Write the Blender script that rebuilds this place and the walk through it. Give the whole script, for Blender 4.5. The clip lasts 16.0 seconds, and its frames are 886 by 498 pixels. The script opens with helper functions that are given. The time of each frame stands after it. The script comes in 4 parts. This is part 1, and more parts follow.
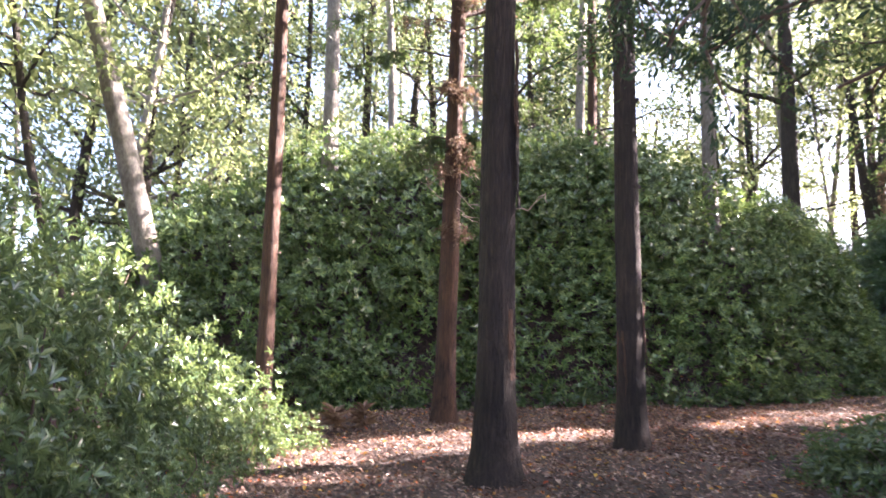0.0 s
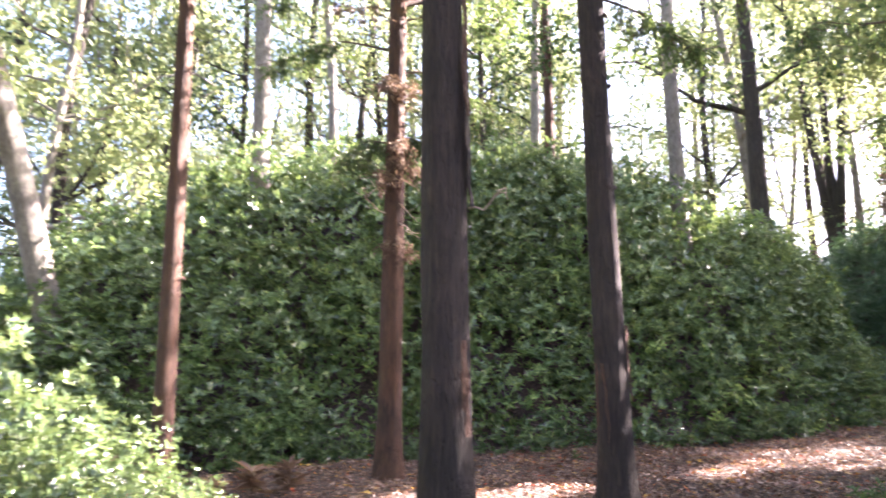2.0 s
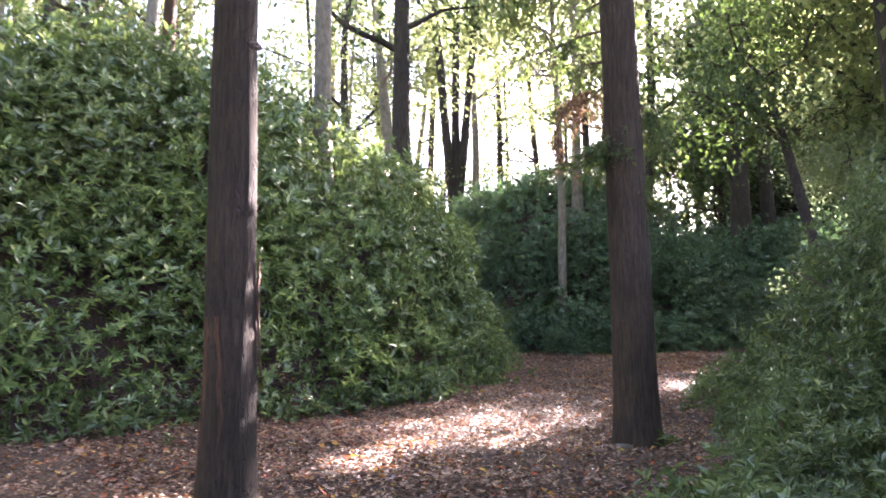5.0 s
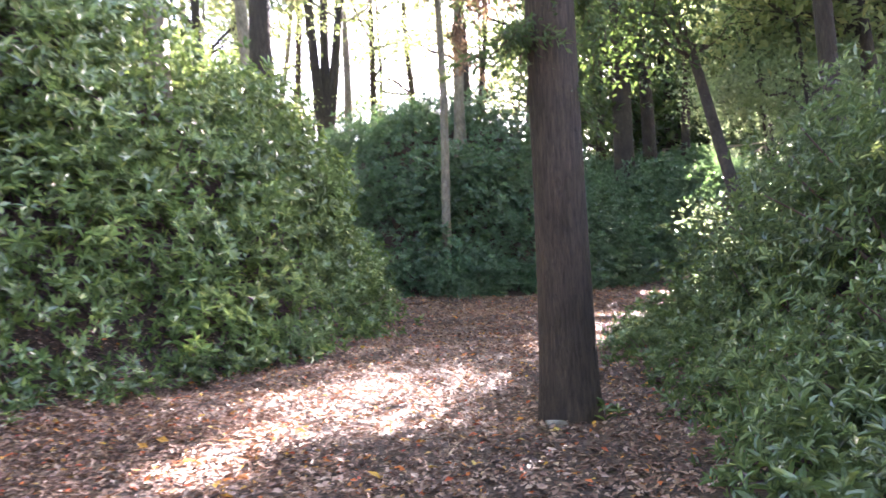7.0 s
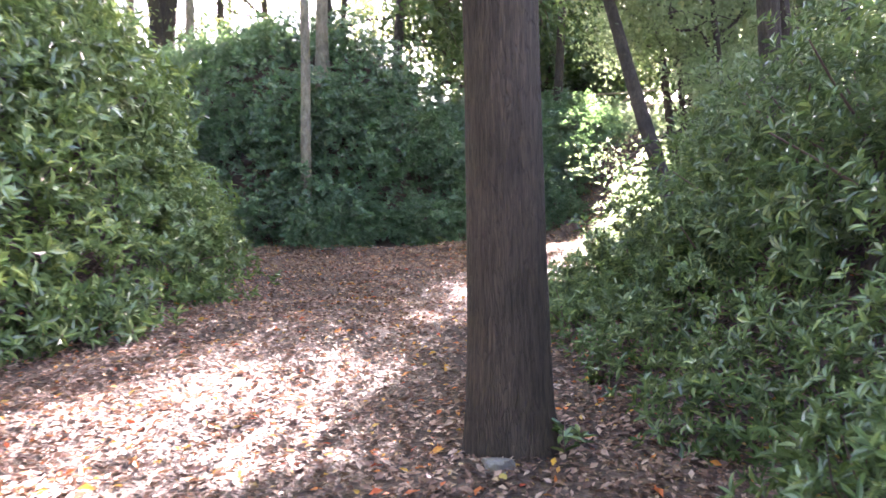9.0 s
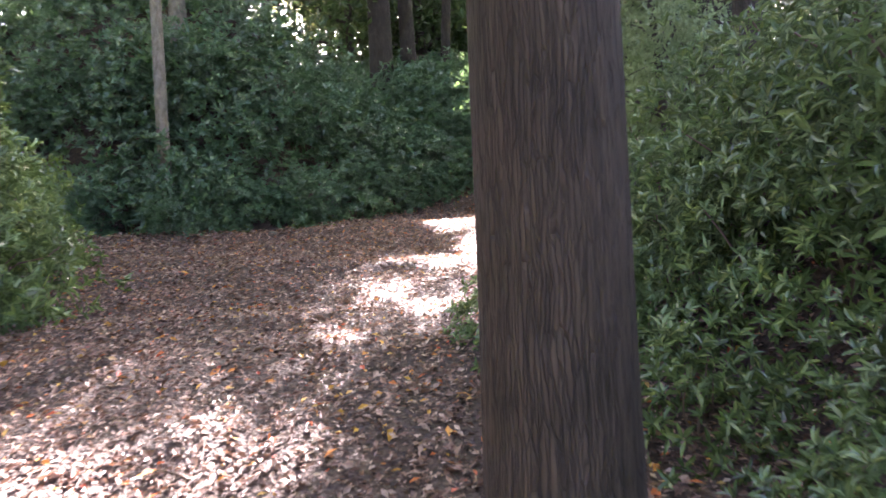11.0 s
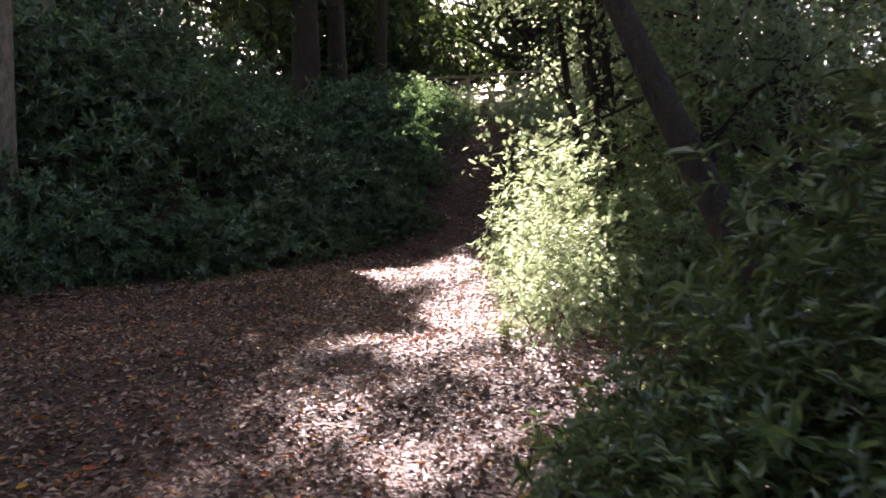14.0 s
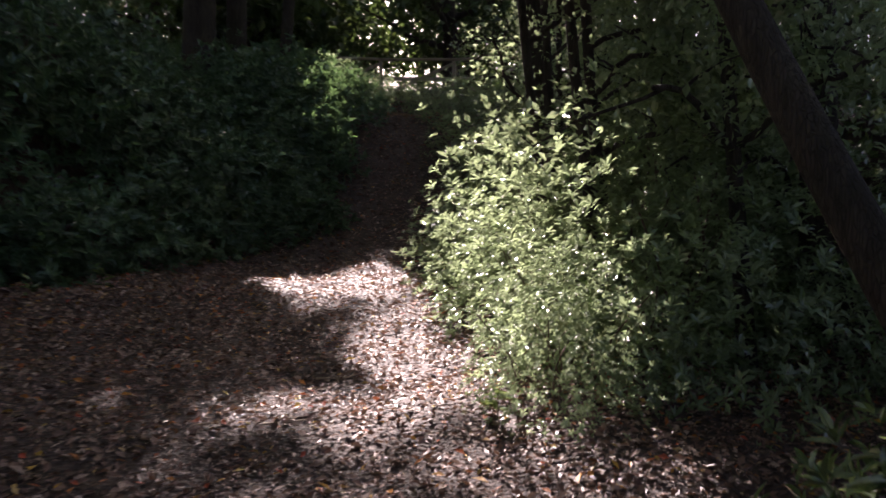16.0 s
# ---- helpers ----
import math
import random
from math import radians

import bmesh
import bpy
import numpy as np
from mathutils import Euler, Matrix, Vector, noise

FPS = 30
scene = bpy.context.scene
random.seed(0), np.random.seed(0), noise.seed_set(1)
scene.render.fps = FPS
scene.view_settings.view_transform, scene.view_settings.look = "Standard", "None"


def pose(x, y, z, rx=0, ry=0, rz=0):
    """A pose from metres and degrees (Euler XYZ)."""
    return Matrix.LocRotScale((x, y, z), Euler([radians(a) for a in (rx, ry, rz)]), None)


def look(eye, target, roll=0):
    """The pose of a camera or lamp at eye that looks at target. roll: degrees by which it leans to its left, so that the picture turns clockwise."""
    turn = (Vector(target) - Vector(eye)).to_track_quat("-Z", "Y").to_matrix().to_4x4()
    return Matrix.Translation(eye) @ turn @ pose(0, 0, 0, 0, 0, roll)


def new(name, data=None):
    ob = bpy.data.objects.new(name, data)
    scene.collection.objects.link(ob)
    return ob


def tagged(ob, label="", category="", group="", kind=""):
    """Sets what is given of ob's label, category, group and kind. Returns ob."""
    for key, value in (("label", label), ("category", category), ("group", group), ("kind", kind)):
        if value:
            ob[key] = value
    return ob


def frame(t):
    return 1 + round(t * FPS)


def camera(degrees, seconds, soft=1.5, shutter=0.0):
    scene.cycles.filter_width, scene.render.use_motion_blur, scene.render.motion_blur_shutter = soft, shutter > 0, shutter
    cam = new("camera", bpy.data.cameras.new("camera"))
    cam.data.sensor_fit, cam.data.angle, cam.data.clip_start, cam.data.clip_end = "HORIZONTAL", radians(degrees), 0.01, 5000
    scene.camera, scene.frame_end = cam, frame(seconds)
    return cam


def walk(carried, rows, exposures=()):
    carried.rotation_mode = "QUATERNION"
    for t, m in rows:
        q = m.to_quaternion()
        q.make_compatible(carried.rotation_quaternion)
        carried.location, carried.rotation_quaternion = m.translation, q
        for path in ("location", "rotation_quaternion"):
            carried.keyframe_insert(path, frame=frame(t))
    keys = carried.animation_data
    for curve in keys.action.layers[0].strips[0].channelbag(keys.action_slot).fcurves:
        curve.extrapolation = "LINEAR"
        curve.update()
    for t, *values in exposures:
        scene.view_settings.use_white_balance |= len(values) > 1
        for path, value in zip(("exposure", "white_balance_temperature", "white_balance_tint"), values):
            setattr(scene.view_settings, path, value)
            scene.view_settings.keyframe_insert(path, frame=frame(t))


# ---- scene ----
cam = camera(61.7, 16.0, soft=1.6, shutter=0.5)
METRES, EYE, TILT, LEAN, TURN = 16.7, 1.5, 0.0, 0.0, 0.0
ROWS = [
    (0.0, 0.0, 0.0, 0.0, -0.28, 9.49, -1.66),
    (0.5, 0.0061, 0.0272, 0.002, 1.58, 10.78, -0.72),
    (1.0, 0.0073, 0.0542, 0.005, 0.17, 11.51, -0.53),
    (1.5, 0.01, 0.0827, 0.0068, 0.6, 12.47, -0.33),
    (2.0, 0.0119, 0.111, 0.0099, -3.49, 11.96, 0.12),
    (2.5, 0.0173, 0.1414, 0.0111, -8.65, 11.27, -0.78),
    (3.0, 0.0225, 0.1684, 0.0144, -12.6, 11.24, -1.63),
    (3.5, 0.0301, 0.1979, 0.0162, -18.92, 11.07, -0.76),
    (4.0, 0.038, 0.225, 0.018, -21.53, 10.78, -0.64),
    (4.5, 0.0462, 0.2533, 0.0195, -29.2, 9.38, -0.05),
    (5.0, 0.0575, 0.2797, 0.0211, -32.57, 7.97, 0.53),
    (7.5, 0.1436, 0.4079, 0.0286, -45.49, 1.91, 2.12),
    (8.0, 0.1626, 0.432, 0.0308, -48.7, 0.51, 1.7),
    (8.5, 0.1824, 0.4569, 0.0334, -51.04, -0.56, 1.55),
    (9.0, 0.2009, 0.4813, 0.0355, -53.68, -1.44, 1.22),
    (11.5, 0.3142, 0.5891, 0.0473, -65.86, -3.68, 3.64),
    (12.0, 0.3396, 0.6087, 0.0503, -68.63, -2.29, 4.02),
    (12.5, 0.3653, 0.6262, 0.0509, -70.99, -0.93, 3.24),
    (13.0, 0.393, 0.6437, 0.0519, -69.82, -1.61, 3.11),
    (13.5, 0.4219, 0.6594, 0.0538, -71.63, -1.04, 2.59),
    (14.0, 0.4521, 0.6773, 0.0552, -69.61, -1.83, 2.12),
    (14.5, 0.4782, 0.6944, 0.0581, -69.5, -1.83, 1.83),
    (15.0, 0.5055, 0.7114, 0.0608, -68.14, -1.91, 2.23),
    (15.5, 0.5305, 0.7286, 0.063, -73.02, -2.19, 1.75),
    (16.0, 0.5562, 0.7461, 0.0649, -78.31, -2.47, -1.12),
]
EXPOSURES = [(0.0, 4.15, 6300, 29), (2.5, 4.65, 6300, 29), (5.0, 4.75, 6300, 29), (7.5, 5.4, 6200, 28), (9.0, 5.55, 6200, 30), (11.3, 5.05, 6300, 32), (12.5, 4.35, 6400, 34), (14.5, 2.98, 6500, 34), (16.0, 2.4, 6450, 31)]
walk(cam, [(t, pose(0, 0, EYE, TILT, LEAN, TURN) @ pose(METRES * x, METRES * y, METRES * z, 90 + pitch, roll, yaw)) for t, x, y, z, yaw, pitch, roll in ROWS], EXPOSURES)

# ---- light: a low autumn sun shining along the path, and the sky ----
SUN_YAW, SUN_ELEVATION = 73.0, 33.0      # degrees clockwise from +y, and above the horizon
TO_SUN = Vector((math.sin(radians(SUN_YAW)) * math.cos(radians(SUN_ELEVATION)),
                 math.cos(radians(SUN_YAW)) * math.cos(radians(SUN_ELEVATION)), math.sin(radians(SUN_ELEVATION))))
world = bpy.data.worlds.new("world")
scene.world = world
world.use_nodes = True
sky = world.node_tree.nodes.new("ShaderNodeTexSky")
sky.sky_type, sky.sun_disc = "NISHITA", False
sky.sun_elevation, sky.sun_rotation = radians(SUN_ELEVATION), radians(SUN_YAW)
sky.air_density, sky.dust_density, sky.ozone_density = 1.0, 3.0, 0.6
world.node_tree.links.new(sky.outputs[0], world.node_tree.nodes["Background"].inputs[0])
world.node_tree.nodes["Background"].inputs[1].default_value = 0.05
sun = new("sun", bpy.data.lights.new("sun", "SUN"))
sun.data.energy, sun.data.angle, sun.data.color = 5.0, radians(0.6), (1.0, 0.93, 0.82)
sun.matrix_world = look(TO_SUN * 60, (0, 0, 0))


# ---- materials ----
def ramp(nodes, stops):
    node = nodes.new("ShaderNodeValToRGB")
    while len(node.color_ramp.elements) < len(stops):
        node.color_ramp.elements.new(0.5)
    for e, (at, colour) in zip(node.color_ramp.elements, stops):
        e.position, e.color = at, (*colour, 1)
    return node


def material(name):
    m = bpy.data.materials.new(name)
    m.use_nodes = True
    return m, m.node_tree.nodes, m.node_tree.links.new, m.node_tree.nodes["Principled BSDF"]


def leaf_material(name, stops, clear=0.35, rough=0.38, glow=(0.3, 0.42, 0.06), gloss=0.5):
    """Leaves: each of its own tint, a glossy face, and light that comes through."""
    m, n, link, bsdf = material(name)
    geo = n.new("ShaderNodeNewGeometry")
    tint = ramp(n, stops)
    link(geo.outputs["Random Per Island"], tint.inputs[0])
    big = n.new("ShaderNodeTexNoise")
    big.inputs["Scale"].default_value = 0.9
    spot = n.new("ShaderNodeTexNoise")
    spot.inputs["Scale"].default_value = 60
    link(geo.outputs["Position"], big.inputs["Vector"])
    link(geo.outputs["Position"], spot.inputs["Vector"])
    sum_ = n.new("ShaderNodeMath")
    sum_.operation = "ADD"
    link(big.outputs["Fac"], sum_.inputs[0])
    link(spot.outputs["Fac"], sum_.inputs[1])
    value = n.new("ShaderNodeMapRange")
    value.inputs[1].default_value, value.inputs[2].default_value = 0.6, 1.4
    value.inputs[3].default_value, value.inputs[4].default_value = 0.6, 1.4
    link(sum_.outputs[0], value.inputs[0])
    hsv = n.new("ShaderNodeHueSaturation")
    link(tint.outputs[0], hsv.inputs["Color"])
    link(value.outputs[0], hsv.inputs["Value"])
    link(hsv.outputs[0], bsdf.inputs["Base Color"])
    bsdf.inputs["Roughness"].default_value = rough
    bsdf.inputs["Specular IOR Level"].default_value = gloss
    bsdf.inputs["Coat Weight"].default_value = max(0.0, gloss - 0.5)     # waxy evergreen leaves
    bsdf.inputs["Coat Roughness"].default_value = 0.2
    bump = n.new("ShaderNodeBump")
    bump.inputs["Strength"].default_value, bump.inputs["Distance"].default_value = 0.3, 0.004
    link(spot.outputs["Fac"], bump.inputs["Height"])
    link(bump.outputs[0], bsdf.inputs["Normal"])
    back = n.new("ShaderNodeBsdfTranslucent")
    tone = n.new("ShaderNodeMix")
    tone.data_type, tone.blend_type = "RGBA", "MIX"
    tone.inputs[0].default_value = 0.6
    link(hsv.outputs[0], tone.inputs[6])
    tone.inputs[7].default_value = (*glow, 1)
    link(tone.outputs[2], back.inputs["Color"])
    mix = n.new("ShaderNodeMixShader")
    mix.inputs[0].default_value = clear
    link(bsdf.outputs[0], mix.inputs[1])
    link(back.outputs[0], mix.inputs[2])
    link(mix.outputs[0], n["Material Output"].inputs["Surface"])
    return m


def bark_material(name, stops, stretch=0.08, scale=26.0, depth=0.02, rough=0.9):
    """Bark furrowed along the trunk, blotched with stains of a larger size."""
    m, n, link, bsdf = material(name)
    coord = n.new("ShaderNodeTexCoord")
    place = n.new("ShaderNodeMapping")
    place.inputs["Scale"].default_value = (1, 1, stretch)
    link(coord.outputs["Object"], place.inputs["Vector"])
    fine = n.new("ShaderNodeTexNoise")
    fine.inputs["Scale"].default_value, fine.inputs["Detail"].default_value = scale * 1.6, 9
    fine.inputs["Distortion"].default_value = 0.35
    link(place.outputs[0], fine.inputs["Vector"])
    wide = n.new("ShaderNodeTexNoise")
    wide.inputs["Scale"].default_value, wide.inputs["Detail"].default_value = 1.7, 4
    link(coord.outputs["Object"], wide.inputs["Vector"])
    add = n.new("ShaderNodeMath")
    add.operation, add.use_clamp = "MULTIPLY_ADD", True
    link(wide.outputs["Fac"], add.inputs[0])
    add.inputs[1].default_value = 0.7
    thin = n.new("ShaderNodeMapping")
    thin.inputs["Scale"].default_value = (1, 1, stretch * 0.6)
    sway = n.new("ShaderNodeTexNoise")
    sway.inputs["Scale"].default_value, sway.inputs["Detail"].default_value = 6.0, 3
    link(coord.outputs["Object"], sway.inputs["Vector"])
    bent = n.new("ShaderNodeVectorMath")
    bent.operation = "MULTIPLY_ADD"
    link(sway.outputs["Color"], bent.inputs[0])
    bent.inputs[1].default_value = (0.025, 0.025, 0.3)
    link(coord.outputs["Object"], bent.inputs[2])
    link(bent.outputs[0], thin.inputs["Vector"])
    crack = n.new("ShaderNodeTexVoronoi")
    crack.feature = "DISTANCE_TO_EDGE"
    crack.inputs["Scale"].default_value = scale * 3.4
    link(thin.outputs[0], crack.inputs["Vector"])
    edge = n.new("ShaderNodeMapRange")
    edge.inputs[1].default_value, edge.inputs[2].default_value = 0.0, 0.16
    link(crack.outputs["Distance"], edge.inputs[0])
    half = n.new("ShaderNodeMath")
    half.operation = "MULTIPLY_ADD"
    link(fine.outputs["Fac"], half.inputs[0])
    half.inputs[1].default_value, half.inputs[2].default_value = 0.9, -0.42
    deep = n.new("ShaderNodeMath")
    deep.operation = "MULTIPLY_ADD"
    link(edge.outputs[0], deep.inputs[0])
    deep.inputs[1].default_value = 0.2
    link(half.outputs[0], deep.inputs[2])
    link(deep.outputs[0], add.inputs[2])
    relief = n.new("ShaderNodeMath")
    relief.operation = "ADD"
    link(edge.outputs[0], relief.inputs[0])
    link(fine.outputs["Fac"], relief.inputs[1])
    tint = ramp(n, stops)
    link(add.outputs[0], tint.inputs[0])
    link(tint.outputs[0], bsdf.inputs["Base Color"])
    bsdf.inputs["Roughness"].default_value = rough
    bump = n.new("ShaderNodeBump")
    bump.inputs["Strength"].default_value, bump.inputs["Distance"].default_value = 0.9, depth
    link(relief.outputs[0], bump.inputs["Height"])
    link(bump.outputs[0], bsdf.inputs["Normal"])
    return m


def ground_material():
    """Trodden earth under chips, twigs and crumbled leaves."""
    m, n, link, bsdf = material("leaf_mould")
    coord = n.new("ShaderNodeNewGeometry")
    chips = n.new("ShaderNodeTexVoronoi")
    chips.inputs["Scale"].default_value, chips.inputs["Randomness"].default_value = 34, 1
    link(coord.outputs["Position"], chips.inputs["Vector"])
    wide = n.new("ShaderNodeTexNoise")
    wide.inputs["Scale"].default_value, wide.inputs["Detail"].default_value = 0.8, 5
    link(coord.outputs["Position"], wide.inputs["Vector"])
    mix = n.new("ShaderNodeMix")
    mix.data_type = "FLOAT"
    mix.inputs[0].default_value = 0.45
    link(chips.outputs["Color"], mix.inputs[2])
    link(wide.outputs["Fac"], mix.inputs[3])
    tint = ramp(n, [(0.12, (0.016, 0.01, 0.008)), (0.45, (0.045, 0.027, 0.021)), (0.7, (0.08, 0.049, 0.038)), (0.95, (0.13, 0.088, 0.068))])
    link(mix.outputs[0], tint.inputs[0])
    link(tint.outputs[0], bsdf.inputs["Base Color"])
    bsdf.inputs["Roughness"].default_value = 0.85
    bump = n.new("ShaderNodeBump")
    bump.inputs["Strength"].default_value, bump.inputs["Distance"].default_value = 0.8, 0.02
    link(chips.outputs["Distance"], bump.inputs["Height"])
    link(bump.outputs[0], bsdf.inputs["Normal"])
    return m


def plain(name, colour, rough=0.5, metal=0.0, grain=0.25, scale=12.0):
    m, n, link, bsdf = material(name)
    noise_ = n.new("ShaderNodeTexNoise")
    noise_.inputs["Scale"].default_value, noise_.inputs["Detail"].default_value = scale, 6
    low, high = [tuple(c * f for c in colour) for f in (1 - grain, 1 + grain)]
    tint = ramp(n, [(0.3, low), (0.7, high)])
    link(noise_.outputs["Fac"], tint.inputs[0])
    link(tint.outputs[0], bsdf.inputs["Base Color"])
    bsdf.inputs["Roughness"].default_value, bsdf.inputs["Metallic"].default_value = rough, metal
    return m


# Bank leaf lightened and shrub leaf darkened: light and shade put into their colour.
LIT_BANK_LEAF = leaf_material("lit_bank_leaf", [(0.0, (0.055, 0.1, 0.038)), (0.5, (0.115, 0.19, 0.068)), (0.85, (0.18, 0.27, 0.095)), (1.0, (0.28, 0.36, 0.1))], 0.23, 0.26, (0.36, 0.46, 0.12), 1.0)
DIMMED_SHRUB_LEAF = leaf_material("dimmed_shrub_leaf", [(0.0, (0.042, 0.08, 0.036)), (0.5, (0.088, 0.145, 0.062)), (0.85, (0.14, 0.21, 0.085)), (1.0, (0.22, 0.28, 0.09))], 0.23, 0.26, (0.36, 0.45, 0.13), 1.0)
DARK_LEAF = leaf_material("dark_shrub_leaf", [(0.0, (0.026, 0.07, 0.04)), (0.6, (0.055, 0.122, 0.066)), (1.0, (0.095, 0.17, 0.082))], 0.24, 0.32, (0.24, 0.4, 0.12), 0.8)
SMALL_LEAF = leaf_material("small_glossy_leaf", [(0.0, (0.055, 0.1, 0.05)), (0.6, (0.115, 0.18, 0.085)), (1.0, (0.21, 0.28, 0.15))], 0.42, 0.2, (0.64, 0.78, 0.4), 1.0)
SMALL_LEAF.node_tree.nodes["Principled BSDF"].inputs["Coat Weight"].default_value = 0.7
SMALL_LEAF.node_tree.nodes["Principled BSDF"].inputs["Coat Roughness"].default_value = 0.22
TREE_LEAF = leaf_material("tree_leaf", [(0.0, (0.06, 0.1, 0.04)), (0.5, (0.12, 0.17, 0.06)), (0.85, (0.2, 0.24, 0.09)), (1.0, (0.32, 0.28, 0.1))], 0.48, 0.5, (0.5, 0.56, 0.25))
EVERGREEN = leaf_material("evergreen_leaf", [(0.0, (0.02, 0.045, 0.02)), (0.6, (0.035, 0.075, 0.03)), (1.0, (0.07, 0.1, 0.035))], 0.25, 0.45, (0.2, 0.3, 0.06))
NEEDLE = leaf_material("conifer_spray", [(0.0, (0.025, 0.055, 0.025)), (0.6, (0.05, 0.09, 0.035)), (1.0, (0.1, 0.13, 0.05))], 0.3, 0.5, (0.25, 0.34, 0.08))
DARK_NEEDLE = leaf_material("dark_conifer_spray", [(0.0, (0.015, 0.035, 0.022)), (0.6, (0.03, 0.06, 0.032)), (1.0, (0.06, 0.085, 0.04))], 0.2, 0.6, (0.12, 0.2, 0.06), 0.3)
DEAD_SPRAY = leaf_material("dead_spray", [(0.0, (0.1, 0.06, 0.042)), (0.6, (0.19, 0.12, 0.08)), (1.0, (0.31, 0.22, 0.15))], 0.3, 0.7, (0.36, 0.23, 0.13))
LITTER = leaf_material("fallen_leaf", [(0.0, (0.055, 0.028, 0.021)), (0.35, (0.125, 0.068, 0.05)), (0.7, (0.27, 0.165, 0.128)), (0.93, (0.46, 0.34, 0.28)), (0.95, (0.5, 0.3, 0.04)), (0.975, (0.5, 0.15, 0.03)), (1.0, (0.45, 0.06, 0.03))], 0.12, 0.5, (0.4, 0.2, 0.1), 0.35)
REDWOOD = bark_material("furrowed_dark_bark", [(0.15, (0.014, 0.01, 0.009)), (0.45, (0.036, 0.025, 0.021)), (0.7, (0.066, 0.044, 0.035)), (0.95, (0.12, 0.08, 0.062))])
BROWN_BARK = bark_material("brown_fibrous_bark", [(0.12, (0.014, 0.01, 0.008)), (0.4, (0.045, 0.031, 0.025)), (0.7, (0.082, 0.057, 0.045)), (0.95, (0.16, 0.115, 0.09))], 0.1, depth=0.012)
RUST_BARK = bark_material("rusty_bark", [(0.2, (0.03, 0.018, 0.014)), (0.5, (0.095, 0.048, 0.033)), (0.75, (0.16, 0.08, 0.046)), (0.95, (0.25, 0.15, 0.1))])
GREY_BARK = bark_material("smooth_grey_bark", [(0.2, (0.1, 0.085, 0.07)), (0.5, (0.19, 0.165, 0.14)), (0.8, (0.3, 0.27, 0.23))], 0.4, 9.0, 0.008, 0.8)
DARK_BARK = bark_material("dark_bark", [(0.2, (0.02, 0.016, 0.013)), (0.6, (0.055, 0.042, 0.035)), (0.9, (0.1, 0.08, 0.065))], 0.15, 18.0, 0.015)
TWIG = plain("twig", (0.1, 0.065, 0.045), 0.8)
PALE_TWIG = plain("pale_dead_twig", (0.42, 0.31, 0.22), 0.8)
STONE = plain("pale_stone", (0.19, 0.17, 0.155), 0.85, 0, 0.3, 25)
GROUND = ground_material()

# ---- building blocks ----
rng = np.random.default_rng(7)


def unit(v):
    return v / np.maximum(np.linalg.norm(v, axis=-1, keepdims=True), 1e-9)


def mesh_of(name, verts, faces, mat, smooth=False):
    """A mesh from arrays of corners and of faces that all have the same number of corners."""
    verts, faces = np.asarray(verts, float).reshape(-1, 3), np.asarray(faces, np.int32)
    me = bpy.data.meshes.new(name)
    k = faces.shape[1]
    me.vertices.add(len(verts))
    me.vertices.foreach_set("co", verts.astype(np.float32).ravel())
    me.loops.add(faces.size)
    me.loops.foreach_set("vertex_index", faces.ravel())
    me.polygons.add(len(faces))
    me.polygons.foreach_set("loop_start", np.arange(0, faces.size, k, dtype=np.int32))
    me.polygons.foreach_set("use_smooth", np.full(len(faces), smooth))
    me.materials.append(mat)
    me.update(calc_edges=True)
    return me


def part(name, mesh, parent, label=""):
    ob = new(name, mesh)
    ob.parent = parent
    return tagged(ob, label)


def thing(name, at, label, category, group=""):
    ob = new(name)
    ob.empty_display_size = 0.2
    ob.location = at
    return tagged(ob, label, category, group)


def leaves(at, along, up, length, width, fold=0.25, droop=0.12):
    """Lance-shaped leaves, each of two faces folded along the midrib: corners and faces."""
    n = len(at)
    along = unit(along)
    side = unit(np.cross(along, up) + 1e-6)
    up = np.cross(side, along)
    length, width = np.broadcast_to(length, n)[:, None], np.broadcast_to(width, n)[:, None]
    base, tip = at, at + along * length - up * length * droop
    low = at + along * length * 0.35
    high = at + along * length * 0.72 - up * length * droop * 0.45
    lift = up * width * fold
    v = np.stack([base, low - side * width * 0.5 + lift, high - side * width * 0.36 + lift, tip,
                  high + side * width * 0.36 + lift, low + side * width * 0.5 + lift], 1)
    f = np.array([[0, 3, 2, 1], [0, 5, 4, 3]])
    return v.reshape(-1, 3), (np.arange(n)[:, None, None] * 6 + f).reshape(-1, 4)


def chips(at, along, up, length, width):
    """Small far leaves: two triangles each, folded along the middle."""
    n = len(at)
    along = unit(along)
    side = unit(np.cross(along, up) + 1e-6)
    up = np.cross(side, along)
    length, width = np.broadcast_to(length, n)[:, None], np.broadcast_to(width, n)[:, None]
    mid = at + along * length * 0.5 + up * width * 0.2
    v = np.stack([at, mid - side * width * 0.5, at + along * length, mid + side * width * 0.5], 1)
    f = np.array([[0, 2, 1], [0, 3, 2]])
    return v.reshape(-1, 3), (np.arange(n)[:, None, None] * 4 + f).reshape(-1, 3)


